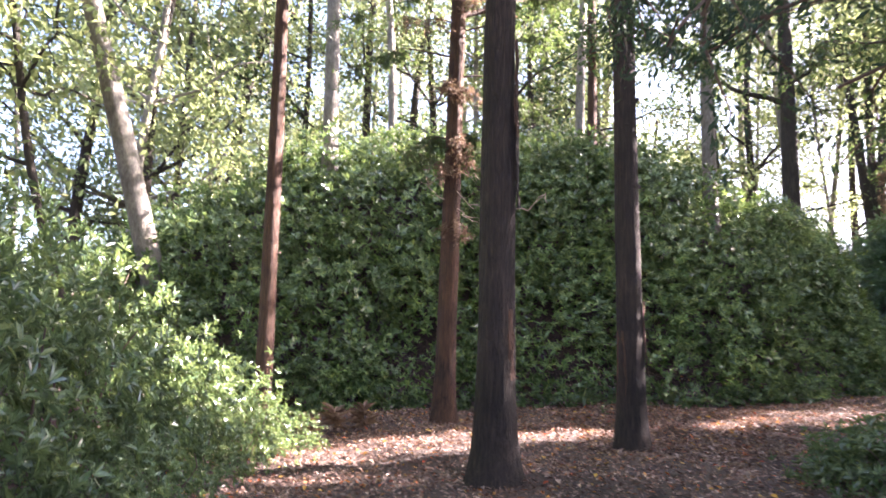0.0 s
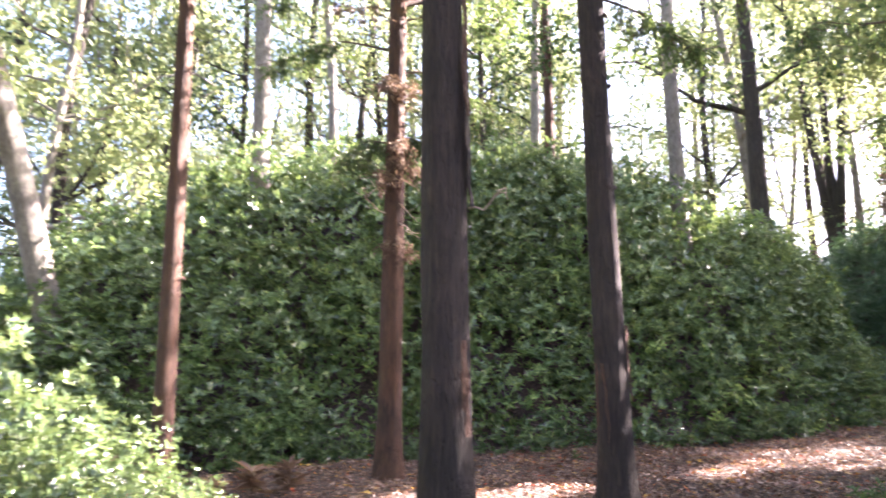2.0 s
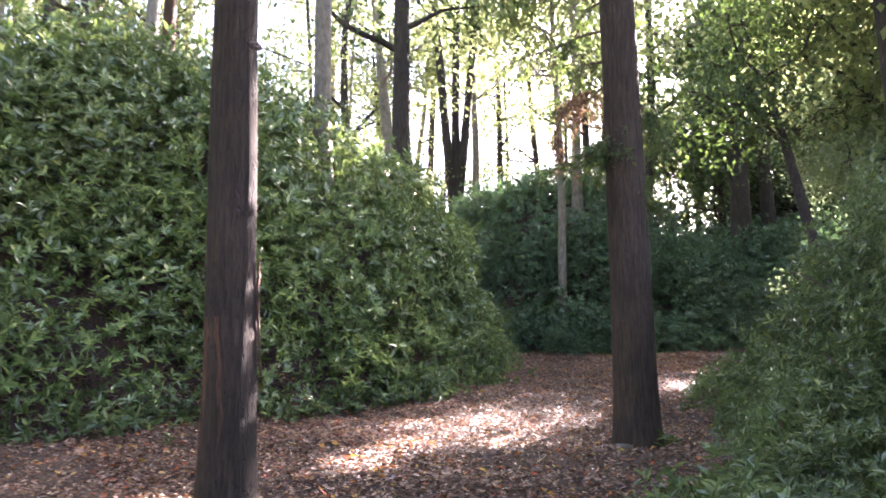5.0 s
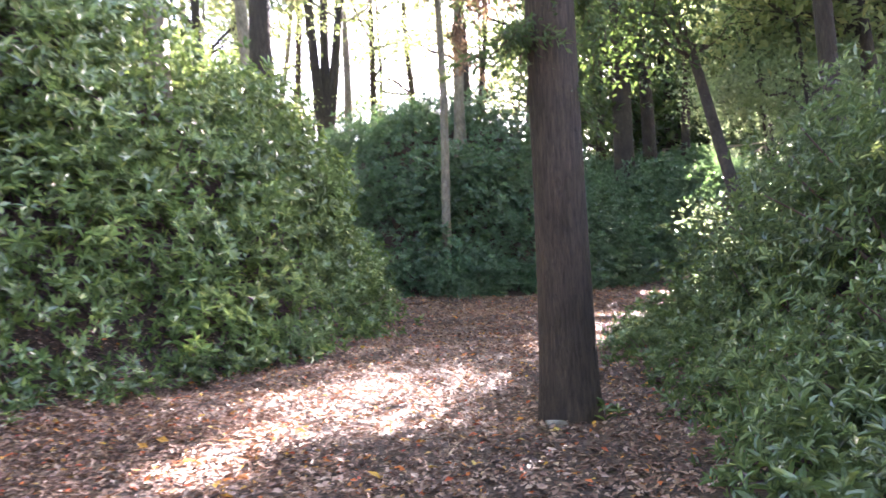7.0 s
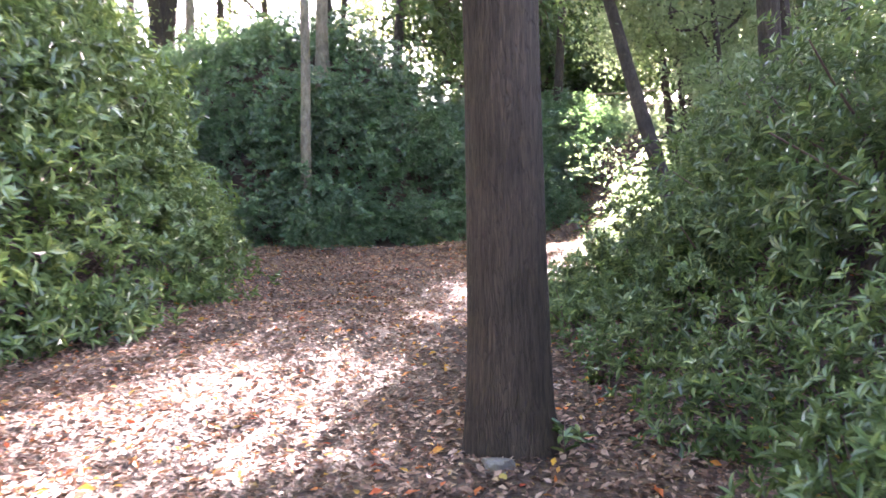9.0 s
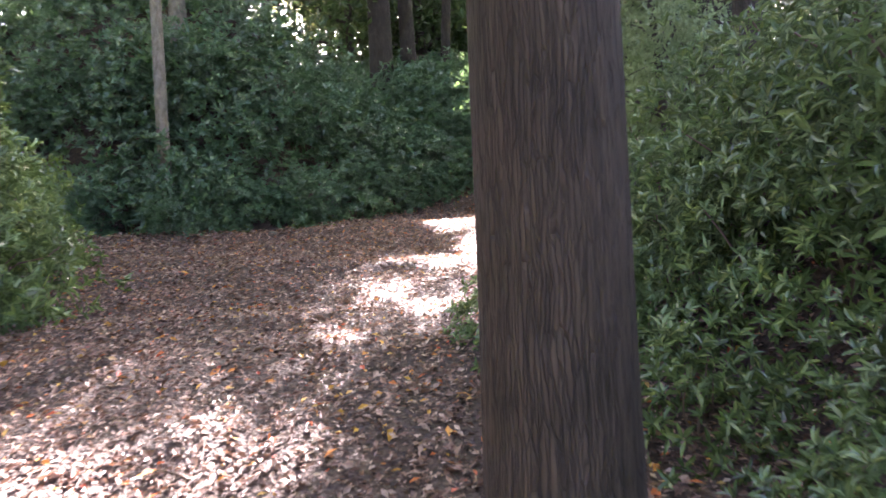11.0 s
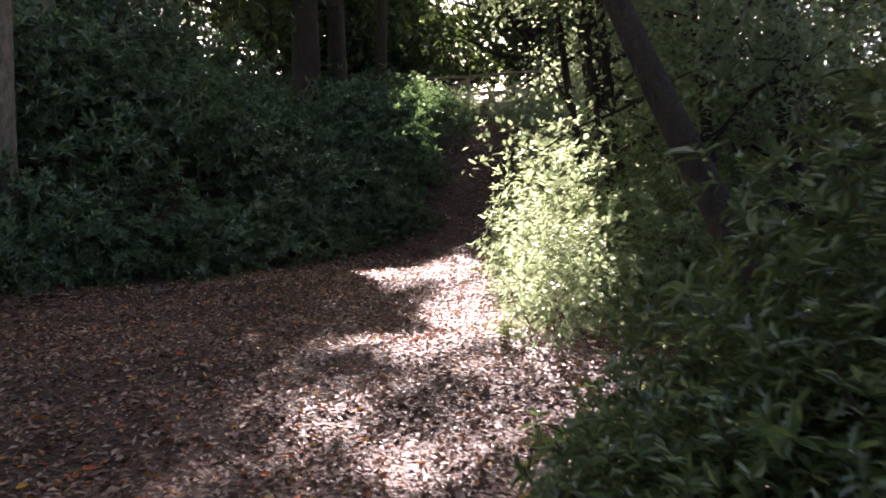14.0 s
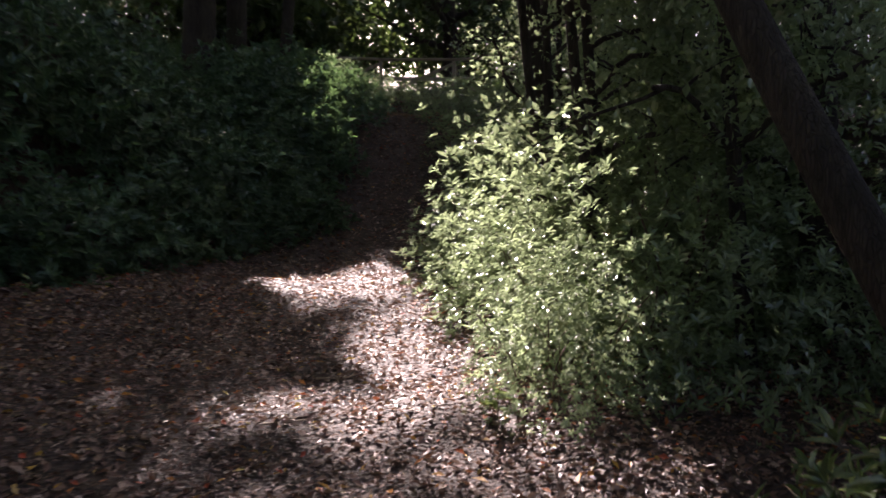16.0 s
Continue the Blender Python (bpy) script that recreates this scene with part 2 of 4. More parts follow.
def tube(points, radii, sides=8, rough=0.0, r=None, ridges=0):
    """A tapered limb through the given points, with a bark that bulges and furrows where asked."""
    p, rad = np.asarray(points, float), np.asarray(radii, float)
    n = len(p)
    tang = unit(np.gradient(p, axis=0))
    ref = np.where(np.abs(tang[:, 2:3]) > 0.9, np.array([[1.0, 0, 0]]), np.array([[0, 0, 1.0]]))
    a = unit(np.cross(tang, ref))
    b = np.cross(tang, a)
    ang = np.linspace(0, 2 * np.pi, sides, endpoint=False)
    k = np.ones((n, sides))
    if r is not None and rough:
        h = np.linspace(0, n * 0.22, n)[:, None]
        for _ in range(5):
            m = r.integers(1, 5)
            k += rough * 0.5 * np.sin(m * ang[None] + h * r.uniform(-1.2, 1.2) + r.uniform(0, 6.3)) * np.sin(h * r.uniform(0.4, 1.6) + r.uniform(0, 6.3))
        if ridges:
            rows = max(4, n // 2)
            cells = r.normal(0, 1, (rows, sides))
            for _ in range(max(0, round(sides / ridges / 2) - 1)):
                cells = 0.5 * cells + 0.25 * (np.roll(cells, 1, 1) + np.roll(cells, -1, 1))
            cells /= cells.std()
            at = np.linspace(0, rows - 1.001, n)
            low = at.astype(int)
            mix = (at - low)[:, None]
            k += rough * 0.22 * (cells[low] * (1 - mix) + cells[np.minimum(low + 1, rows - 1)] * mix)
            k += r.normal(0, rough * 0.1, k.shape)
    ring = np.cos(ang)[None, :, None] * a[:, None] + np.sin(ang)[None, :, None] * b[:, None]
    v = p[:, None] + ring * (rad[:, None] * k)[..., None]
    i, j = np.meshgrid(np.arange(n - 1), np.arange(sides), indexing="ij")
    i, j = i.ravel(), j.ravel()
    j2 = (j + 1) % sides
    f = np.stack([i * sides + j, i * sides + j2, (i + 1) * sides + j2, (i + 1) * sides + j], 1)
    return v.reshape(-1, 3), f


def joined(pieces):
    vs, fs, n = [], [], 0
    for v, f in pieces:
        vs.append(v)
        fs.append(f + n)
        n += len(v)
    return np.concatenate(vs), np.concatenate(fs)


def bend(a, b, n, r, wander=0.06):
    """A line from a to b that wanders as a limb does."""
    a, b = np.asarray(a, float), np.asarray(b, float)
    t = np.linspace(0, 1, n)[:, None]
    size = np.linalg.norm(b - a) * wander
    off = sum(np.sin(t * np.pi * k + r.uniform(0, 6.3, 3)) * r.normal(0, 1, 3) for k in (1, 2, 3)) * size * t
    return a + (b - a) * t + off


# ---- lie of the land ----
def foot_distance(x, y, line):
    """How far a place lies behind a foot line (to the left of its run), negative in front."""
    best, sign = np.full(np.shape(x), 1e9), np.ones(np.shape(x))
    for (ax, ay), (bx, by) in zip(line[:-1], line[1:]):
        dx, dy = bx - ax, by - ay
        t = np.clip(((x - ax) * dx + (y - ay) * dy) / (dx * dx + dy * dy), 0, 1)
        d = np.hypot(x - ax - t * dx, y - ay - t * dy)
        s = np.where(dx * (y - ay) - dy * (x - ax) >= 0, 1.0, -1.0)
        near = d < best - 1e-9
        best, sign = np.where(near, d, best), np.where(near, s, sign)
    return best * sign


def ease(v, a, b):
    t = np.clip((v - a) / (b - a), 0, 1)
    return t * t * (3 - 2 * t)


BANK_FOOT = [(-30, 16.5), (-8, 14.3), (-4, 14.4), (-1.5, 14.8), (2.5, 14.8), (4.6, 14.6), (6.6, 15.1), (8.75, 16.2), (10.3, 17.7), (11.6, 19.8), (12.2, 23), (12, 40)]
MOUND_FOOT = [(13.6, 40), (13.7, 23), (14.7, 20.2), (15.9, 18.9), (17.3, 18.6), (19.6, 18.4), (21.3, 17.6), (22.3, 17.5), (23.5, 17.75), (26, 18.1), (28, 18.8), (30, 19.6), (40, 22)]
SOUTH_FOOT = [(60, 18.5), (30, 16.9), (26, 15.7), (24, 15.2), (21, 14.0), (18.5, 12.9), (16.6, 11.7), (15.2, 9.8), (13, 9.2), (11.9, 10.0), (11.3, 11.1), (9.5, 10.2), (7.8, 8.8), (5.8, 7.1), (4.4, 5.0), (3.6, -6), (3.6, -30)]
WEST_FOOT = [(-2.7, -30), (-2.7, 2), (-2.75, 6), (-2.9, 8.3), (-3.5, 9.9), (-5.2, 11.2), (-40, 14)]


def height(x, y):
    x, y = np.asarray(x, float), np.asarray(y, float)
    base = 0.045 * np.clip(x, -25, 24) + 0.056 * np.clip(y, -20, 26)
    bank = ease(foot_distance(x, y, BANK_FOOT) / (3.7 - 1.4 * ease(x, 3, 8)), -0.1, 1.0)
    top = 2.6 + 1.6 * ease(x, -9.0, -5.0) + 1.2 * ease(x, -6.0, -2.0) - 1.8 * ease(x, 3.5, 8.5)
    mound = ease(foot_distance(x, y, MOUND_FOOT), -0.3, 3.8) * (4.9 - 3.2 * ease(x, 18.8, 22.5))
    south = ease(foot_distance(x, y, SOUTH_FOOT), -0.3, 2.2 + 2.5 * ease(x, 12, 14)) * (2.2 + 0.9 * ease(x, 13, 17))
    west = ease(foot_distance(x, y, WEST_FOOT), 0.0, 1.9) * 1.3
    ramp_up = ease(x + 0.25 * (y - 16.5), 20.0, 27.8) * 3.1 + ease(x, 27.5, 30.0) * 0.75 + ease(x, 30.8, 31.8) * 0.6
    rise = np.maximum(np.maximum(bank * top, mound), np.maximum(south, west))
    rise = np.maximum(rise, ramp_up) + 0.15 * np.minimum(rise, ramp_up)
    lumps = 0.035 * np.sin(x * 1.3 + 0.7 * y) + 0.03 * np.sin(1.9 * y - 0.8 * x + 1) + 0.018 * np.sin(3.7 * x + 2.9 * y)
    return base + rise + lumps


def h(x, y):
    return float(height(x, y))


def build_ground():
    def axis(lo, hi, step):
        core = np.arange(lo, hi, step)
        far = np.cumsum(step * 1.16 ** np.arange(1, 52))
        return np.concatenate([lo - far[::-1], core, hi + far])
    gx, gy = axis(-8, 30, 0.25), axis(-3, 25, 0.25)
    X, Y = np.meshgrid(gx, gy, indexing="ij")
    Z = height(X, Y)
    near = (np.abs(X - 11) < 25) & (np.abs(Y - 11) < 20)
    Z = Z + np.where(near, rng.normal(0, 0.008, Z.shape), 0)
    n, m = X.shape
    i, j = np.meshgrid(np.arange(n - 1), np.arange(m - 1), indexing="ij")
    i, j = i.ravel(), j.ravel()
    f = np.stack([i * m + j, (i + 1) * m + j, (i + 1) * m + j + 1, i * m + j + 1], 1)
    ob = new("ground", mesh_of("ground", np.stack([X, Y, Z], -1), f, GROUND, True))
    tagged(ob, "brown leaf-strewn earth rising into steep banks", "ground", kind="structure")


build_ground()

# ---- shrubs: domes of leaf whorls on stems ----
def shrub_foliage(r, whorls, wide, tall, leaf, full=True, level=0.55):
    """Leaf whorls over an uneven dome, thinner ones inside it, and a few shoots that stick out."""
    n = whorls
    d = unit(r.normal(0, 1, (n, 3)))
    d[:, 2] = np.abs(d[:, 2]) - 0.15
    d = unit(d)
    lump = 1 + 0.16 * np.sin(6.2 * d[:, 0] + r.uniform(0, 6)) * np.sin(5.4 * d[:, 1] + r.uniform(0, 6)) + 0.1 * np.sin(7 * d[:, 2] + 5 * d[:, 0] + r.uniform(0, 6))
    depth = np.where(r.random(n) < 0.66, r.uniform(0.86, 1.04, n), r.uniform(0.5, 0.88, n))
    depth = np.where(r.random(n) < 0.06, r.uniform(1.05, 1.2, n), depth)
    c = d * (lump * depth)[:, None] * np.array([wide, wide, tall]) + np.array([0, 0, 0.05])
    axis = unit(d + np.array([0, 0, level]) + r.normal(0, 0.28, (n, 3)))
    k = 8
    c, axis = np.repeat(c, k, 0), np.repeat(axis, k, 0)
    m = len(c)
    side = unit(np.cross(axis, np.array([0.31, 0.22, 0.92])) + 1e-6)
    other = np.cross(axis, side)
    ang = np.tile(np.arange(k) * 2.4, n) + np.repeat(r.uniform(0, 6.3, n), k) + r.normal(0, 0.25, m)
    elev = np.radians(r.uniform(5, 62, m) * (1 if level < 1 else 0.45))
    along = (np.cos(ang)[:, None] * side + np.sin(ang)[:, None] * other) * np.cos(elev)[:, None] + axis * np.sin(elev)[:, None]
    size = leaf * r.uniform(0.65, 1.2, m)
    start = c - axis * (r.uniform(0, 0.6, m) * leaf)[:, None]
    up = axis + r.normal(0, 0.2, (m, 3))
    if full:
        return leaves(start, along, up, size, size * r.uniform(0.24, 0.34, m), 0.22, r.uniform(0.05, 0.3))
    return chips(start, along, up, size, size * r.uniform(0.3, 0.42, m))


def shrub_stem(r, wide, tall):
    a = r.uniform(0, 6.3)
    tip = np.array([math.cos(a) * wide * r.uniform(0.3, 0.8), math.sin(a) * wide * r.uniform(0.3, 0.8), tall * r.uniform(0.55, 0.9)])
    return tube(bend((math.cos(a) * 0.1, math.sin(a) * 0.1, -0.25), tip, 7, r, 0.05), np.linspace(0.02, 0.006, 7), 5)


def make_shrubs(mat, label, seeds, whorls, leaf, full=True, level=0.55):
    kinds = []
    for s in seeds:
        r = np.random.default_rng(s)
        wide, tall = r.uniform(0.95, 1.15), r.uniform(1.0, 1.25)
        kinds.append((mesh_of("foliage", *shrub_foliage(r, whorls, wide, tall, leaf, full, level), mat),
                      [mesh_of("stem", *shrub_stem(r, wide, tall), TWIG, True) for _ in range(3)]))
    return kinds, label


BROAD = make_shrubs(LIT_BANK_LEAF, "dense evergreen shrub with whorls of glossy lance-shaped leaves", (1, 2, 3, 4, 5), 240, 0.14)
UPPER = make_shrubs(LIT_BANK_LEAF, "dense evergreen shrub high on the bank", (6, 7, 8, 9), 190, 0.16, False)
SHADY = make_shrubs(DARK_LEAF, "dark green shrub on the mound with dense pointed leaves", (11, 12, 13, 14), 230, 0.15)
DEEP = make_shrubs(DARK_LEAF, "dark green shrub high on the mound", (15, 16, 17, 18), 230, 0.15, False)
NEAR = make_shrubs(DIMMED_SHRUB_LEAF, "leafy shrub beside the path with long pointed leaves", (21, 22, 23, 24), 460, 0.09)
TINY = make_shrubs(SMALL_LEAF, "sunlit shrub with small glossy grey-green leaves", (41, 42, 43, 44), 680, 0.066, False, 1.6)
FINE = make_shrubs(SMALL_LEAF, "shrub with small glossy leaves", (45, 46, 47), 260, 0.1, False, 1.6)
LOW = make_shrubs(DIMMED_SHRUB_LEAF, "low young shrub at the foot of the bank", (31, 32, 33), 60, 0.3)
LOW_DARK = make_shrubs(DARK_LEAF, "low young shrub at the foot of the mound", (34, 35, 36), 60, 0.3)
LOW_NEAR = make_shrubs(DIMMED_SHRUB_LEAF, "low leafy shrub at the edge of the path", (37, 38, 39), 200, 0.16)


def put_shrub(kinds, x, y, size, group, tall=1.0, lean=(0, 0), sink=0.0):
    meshes, label = kinds
    a, b = meshes[rng.integers(len(meshes))]
    ob = thing("shrub", (x, y, h(x, y) - sink), label, "shrub", group)
    part("foliage", a, ob)
    for stem in b:
        part("stem", stem, ob)
    ob.rotation_euler = (Matrix.Rotation(lean[1], 3, "Y") @ Matrix.Rotation(lean[0], 3, "X") @ Matrix.Rotation(rng.uniform(0, 6.28), 3, "Z")).to_euler()
    ob.scale = (size, size, size * tall)
    return ob


UNDERGROWTH = {}


def grow(kinds, x, y, size, key, lean):
    """Adds the foliage of one more shrub to the undergrowth that cannot be told apart."""
    me = kinds[0][rng.integers(len(kinds[0]))][0]
    v = np.empty(len(me.vertices) * 3, np.float32)
    me.vertices.foreach_get("co", v)
    f = np.empty(len(me.loops), np.int32)
    me.loops.foreach_get("vertex_index", f)
    turn = Matrix.Rotation(lean[1], 3, "Y") @ Matrix.Rotation(lean[0], 3, "X") @ Matrix.Rotation(rng.uniform(0, 6.28), 3, "Z")
    UNDERGROWTH.setdefault(key, []).append((v.reshape(-1, 3) @ (np.array(turn).T * size) + np.array([x, y, h(x, y) - 0.1]), f.reshape(-1, 3)))


def slope(x, y):
    e = 0.3
    return (h(x + e, y) - h(x - e, y)) / (2 * e), (h(x, y + e) - h(x, y - e)) / (2 * e)


def clothe(kinds, foot, box, step, reach, group, size=(0.85, 1.2), keep=lambda x, y: True, start=0.45, single=True):
    """Shrubs over the bank behind a foot line, closer where the bank is steep."""
    x0, y0, x1, y1 = box
    for x in np.arange(x0, x1, step):
        for y in np.arange(y0, y1, step):
            px, py = x + rng.uniform(-0.4, 0.4) * step, y + rng.uniform(-0.4, 0.4) * step
            d = float(foot_distance(px, py, foot))
            if start < d < reach and keep(px, py):
                sx, sy = slope(px, py)
                s = rng.uniform(*size) * (0.8 if d < 0.9 else 1)
                lean = (0.5 * math.atan(sy), -0.5 * math.atan(sx))
                if single:
                    put_shrub(kinds, px, py, s, group, 1.0, lean, 0.1)
                else:
                    grow(kinds, px, py, s, group, lean)


clothe(BROAD, BANK_FOOT, (-8, 13.5, 13, 24), 0.95, 2.2, "shrubs on the bank", (0.9, 1.2), lambda x, y: x > -7.5 and y < 22, -0.05)
clothe(UPPER, BANK_FOOT, (-10, 14.0, 13, 24), 0.95, 5.2, "bank", (0.85, 1.2), lambda x, y: x > -9.5 and y < 21.5, 0.3, False)
clothe(SHADY, MOUND_FOOT, (13.5, 17, 31, 26), 1.05, 2.6, "shrubs on the mound", (0.9, 1.2), start=-0.05)
clothe(DEEP, MOUND_FOOT, (13.4, 17, 31, 29), 1.05, 6.2, "mound", (0.85, 1.15), start=0.2, single=False)
clothe(NEAR, SOUTH_FOOT, (4.2, 4.5, 12.2, 13), 0.85, 2.0, "shrubs beside the path", (0.9, 1.15), lambda x, y: x < 11.4, 0.1)
clothe(TINY, SOUTH_FOOT, (14.6, 8, 29, 16.5), 1.05, 1.9, "shrubs under the trees", (0.85, 1.15), lambda x, y: x > 15.4, 0.1)
clothe(FINE, SOUTH_FOOT, (12.5, 3.5, 29, 16), 1.25, 5.0, "south", (1.0, 1.4), lambda x, y: x > 13, 1.6, False)
# The bank takes the lightened leaf, the south the darkened one.
for key, mat, label in (("bank", LIT_BANK_LEAF, "dense evergreen undergrowth high on the bank"), ("mound", DARK_LEAF, "dense dark undergrowth over the mound"), ("south", DIMMED_SHRUB_LEAF, "dense undergrowth below the trees of the south bank")):
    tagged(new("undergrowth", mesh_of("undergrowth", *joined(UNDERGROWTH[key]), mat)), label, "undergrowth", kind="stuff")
for x, y, s in ((4.9, 7.0, 0.5), (5.6, 7.6, 0.6), (6.7, 8.3, 0.55), (7.75, 9.2, 0.5), (8.6, 10.05, 0.5), (9.3, 10.9, 0.5), (10.2, 11.5, 0.5), (10.8, 11.7, 0.45), (9.9, 11.6, 0.35), (4.1, 6.8, 0.6), (3.9, 7.3, 0.45), (4.5, 7.4, 0.6), (4.5, 6.2, 0.6)):
    put_shrub(LOW_NEAR, x, y, s, "shrubs beside the path", 1.0)
for x, y, s in ((15.4, 11.8, 1.25), (16.5, 12.2, 1.4), (17.8, 12.6, 1.5), (19.2, 13.1, 1.5), (20.6, 13.6, 1.45), (22.2, 14.0, 1.4), (16.2, 11.0, 1.5), (17.6, 11.4, 1.6), (19.4, 12.0, 1.6)):
    put_shrub(TINY, x, y, s, "shrubs under the trees", 1.35)
for x, y, s in ((13.9, 12.7, 0.5), (14.5, 12.6, 0.6), (27.5, 18.5, 0.8), (28.1, 19.3, 0.9), (27.0, 18.9, 0.8), (28.7, 18.4, 0.6), (28.9, 20.4, 0.9), (29.2, 21.4, 1.0), (27.4, 16.1, 0.8), (28.3, 16.6, 0.8), (28.9, 17.2, 0.5), (29.3, 18.0, 0.5), (29.5, 17.5, 0.45), (29.4, 18.6, 0.55), (26.6, 18.2, 0.6), (26.4, 16.0, 0.6), (25.0, 15.6, 0.6), (14.9, 12.3, 0.75), (15.6, 12.7, 0.85), (16.6, 13.1, 0.9), (17.7, 13.4, 0.9), (18.9, 13.8, 0.9), (20.2, 14.2, 0.9), (21.6, 14.7, 0.85), (17.3, 12.6, 1.2), (18.7, 13.0, 1.3), (16.2, 12.0, 1.2)):
    put_shrub(TINY, x, y, s, "shrubs under the trees", 1.2)
for x, y, s in ((2.3, 17.2, 0.85), (2.9, 17.3, 0.85), (2.5, 17.9, 0.8), (1.6, 17.2, 0.9), (3.5, 17.4, 0.85), (3.1, 18.0, 0.85)):
    put_shrub(BROAD, x, y, s, "shrubs on the bank", 1.0, (0.3, 0))
for x, y, s in ((14.3, 19.6, 0.55), (14.9, 19.6, 0.6), (15.4, 19.4, 0.6), (16.0, 19.1, 0.6), (16.6, 18.9, 0.55), (15.1, 20.1, 0.75), (15.9, 19.7, 0.7), (16.7, 19.4, 0.7)):
    put_shrub(SHADY, x, y, s, "shrubs on the mound")
r1 = np.random.default_rng(8)
for x in np.arange(-2.0, 10.5, 0.75):
    fy = float(np.interp(x, [p[0] for p in BANK_FOOT[:10]], [p[1] for p in BANK_FOOT[:10]]))
    put_shrub(LOW, x + r1.uniform(-0.3, 0.3), fy - r1.uniform(0.15, 0.5), r1.uniform(0.3, 0.5), "small shrubs at the foot of the bank")
for x in np.arange(14.6, 22, 0.8):
    fy = float(np.interp(x, [p[0] for p in MOUND_FOOT[2:]], [p[1] for p in MOUND_FOOT[2:]]))
    put_shrub(LOW_DARK, x + r1.uniform(-0.3, 0.3), fy - r1.uniform(0.15, 0.45), r1.uniform(0.3, 0.5), "small shrubs at the foot of the mound")
for x, y, s in ((5.4, 7.2, 0.7), (6.2, 7.7, 0.8), (10.6, 11.1, 0.7), (11.1, 11.3, 0.7), (11.5, 11.0, 0.95), (11.8, 10.5, 1.1), (11.1, 10.3, 1.1), (10.4, 10.4, 0.95), (12.4, 10.2, 1.15)):
    put_shrub(NEAR, x, y, s, "shrubs beside the path")
for x, y, s, tall in ((-3.5, 4.4, 1.2, 1.2), (-4.6, 5.6, 1.35, 1.25), (-3.4, 5.8, 1.15, 1.2), (-3.5, 7.0, 1.15, 1.2), (-4.7, 7.2, 1.35, 1.25), (-3.5, 8.1, 1.1, 1.2), (-4.5, 8.9, 1.3, 1.25), (-3.1, 9.0, 0.95, 1.2), (-2.5, 9.5, 0.75, 1.15), (-3.4, 10.2, 0.95, 1.2), (-1.95, 9.9, 0.5, 1.0), (-2.35, 8.7, 0.65, 1.0), (-2.6, 7.7, 0.7, 1.0), (-2.5, 6.6, 0.65, 1.0), (-2.6, 5.5, 0.65, 1.0),
                      (-6.0, 8.0, 1.4, 1.3), (-5.8, 10.4, 1.3, 1.2), (-4.6, 11.2, 1.0, 1.1), (-7.4, 11.2, 1.4, 1.4), (-3.3, 3.0, 1.1, 1.0), (-4.6, 12.6, 1.0, 1.0), (-6.4, 12.9, 1.2, 1.1)):
    put_shrub(NEAR, x, y, s, "sunlit shrubs in the west", tall)


# ---- trees ----
# sun patches on the ground, for which leaves are cut out of the canopy: along and across the sun's way, half length,
# half width, clearness
SUN_PATCHES = ((-14.5, -0.05, 2.3, 0.6, 1.0), (-15.7, -0.98, 1.3, 0.2, 0.96), (-15.9, -1.8, 0.7, 0.2, 0.96), (-18.8, 0.0, 1.3, 0.85, 1.0),
        (-10.3, -0.25, 0.9, 0.36, 0.84), (-8.9, -0.65, 0.55, 0.28, 0.72), (-7.4, -0.15, 0.5, 0.25, 0.62), (-5.5, -0.1, 0.9, 0.25, 0.7),
        (-4.2, -0.1, 1.1, 0.8, 0.72), (-2.2, -0.2, 1.0, 0.95, 0.8), (0.2, -0.8, 2.3, 0.6, 1.0), (3.2, -0.1, 2.0, 1.15, 1.0),
        (-0.4, -1.35, 2.5, 0.7, 1.0), (-0.6, -2.6, 2.2, 0.9, 0.82), (5.7, 1.1, 1.0, 0.8, 1.0), (6.9, -0.4, 0.5, 0.8, 1.0),
        (-14.1, 4.9, 1.2, 0.7, 1.0), (-24.3, 6.9, 1.7, 0.8, 1.0), (-20.0, 6.7, 2.0, 0.6, 0.85), (-9.4, 2.8, 1.2, 0.7, 0.5), (-3.3, -2.4, 1.7, 0.55, 0.9))


def opening(p):
    """How far leaves are cut away at the given places, from 0 (dense) to 1 (open to the low sun)."""
    q = p - np.array(TO_SUN) * ((p[:, 2:3] - 1.3) / TO_SUN.z)
    ux, uy = math.sin(radians(SUN_YAW)), math.cos(radians(SUN_YAW))
    along = (q[:, 0] - 15) * ux + (q[:, 1] - 14.7) * uy
    across = (q[:, 1] - 14.7) * ux - (q[:, 0] - 15) * uy
    wave = 0.1 * np.sin(3.1 * along + 2.0 * across) + 0.1 * np.sin(5.3 * across - 2.3 * along)
    fleck = 0.5 + 0.3 * np.sin(4.7 * along + 1.5 * np.sin(3.1 * across)) * np.sin(5.6 * across + 1.1 * along) + 0.2 * np.sin(9.1 * along + 4.0 * across) * np.sin(8.3 * across - 3.0 * along)
    clear = np.zeros(len(p))
    for a, c, long_, wide, w in SUN_PATCHES:
        d = np.hypot((along - a) / long_, (across - c) / wide) + wave
        edge = 1 - ease(d, 0.8, 1.2)
        clear = np.maximum(clear, edge * (w if w >= 0.95 else ease(fleck, 1.05 - w, 1.35 - w)))
    stray = np.sin(1.9 * along + 1.3 * np.sin(0.8 * across)) * np.sin(1.6 * across + 0.9 * np.sin(0.7 * along)) + 0.35 * np.sin(4.3 * along + 2.0 * across)
    far = (across > 2.5) | ((across < -3.4) & (along > -11))
    return np.maximum(clear, np.where(far, 0.9 * ease(stray, 0.8, 1.0), 0))


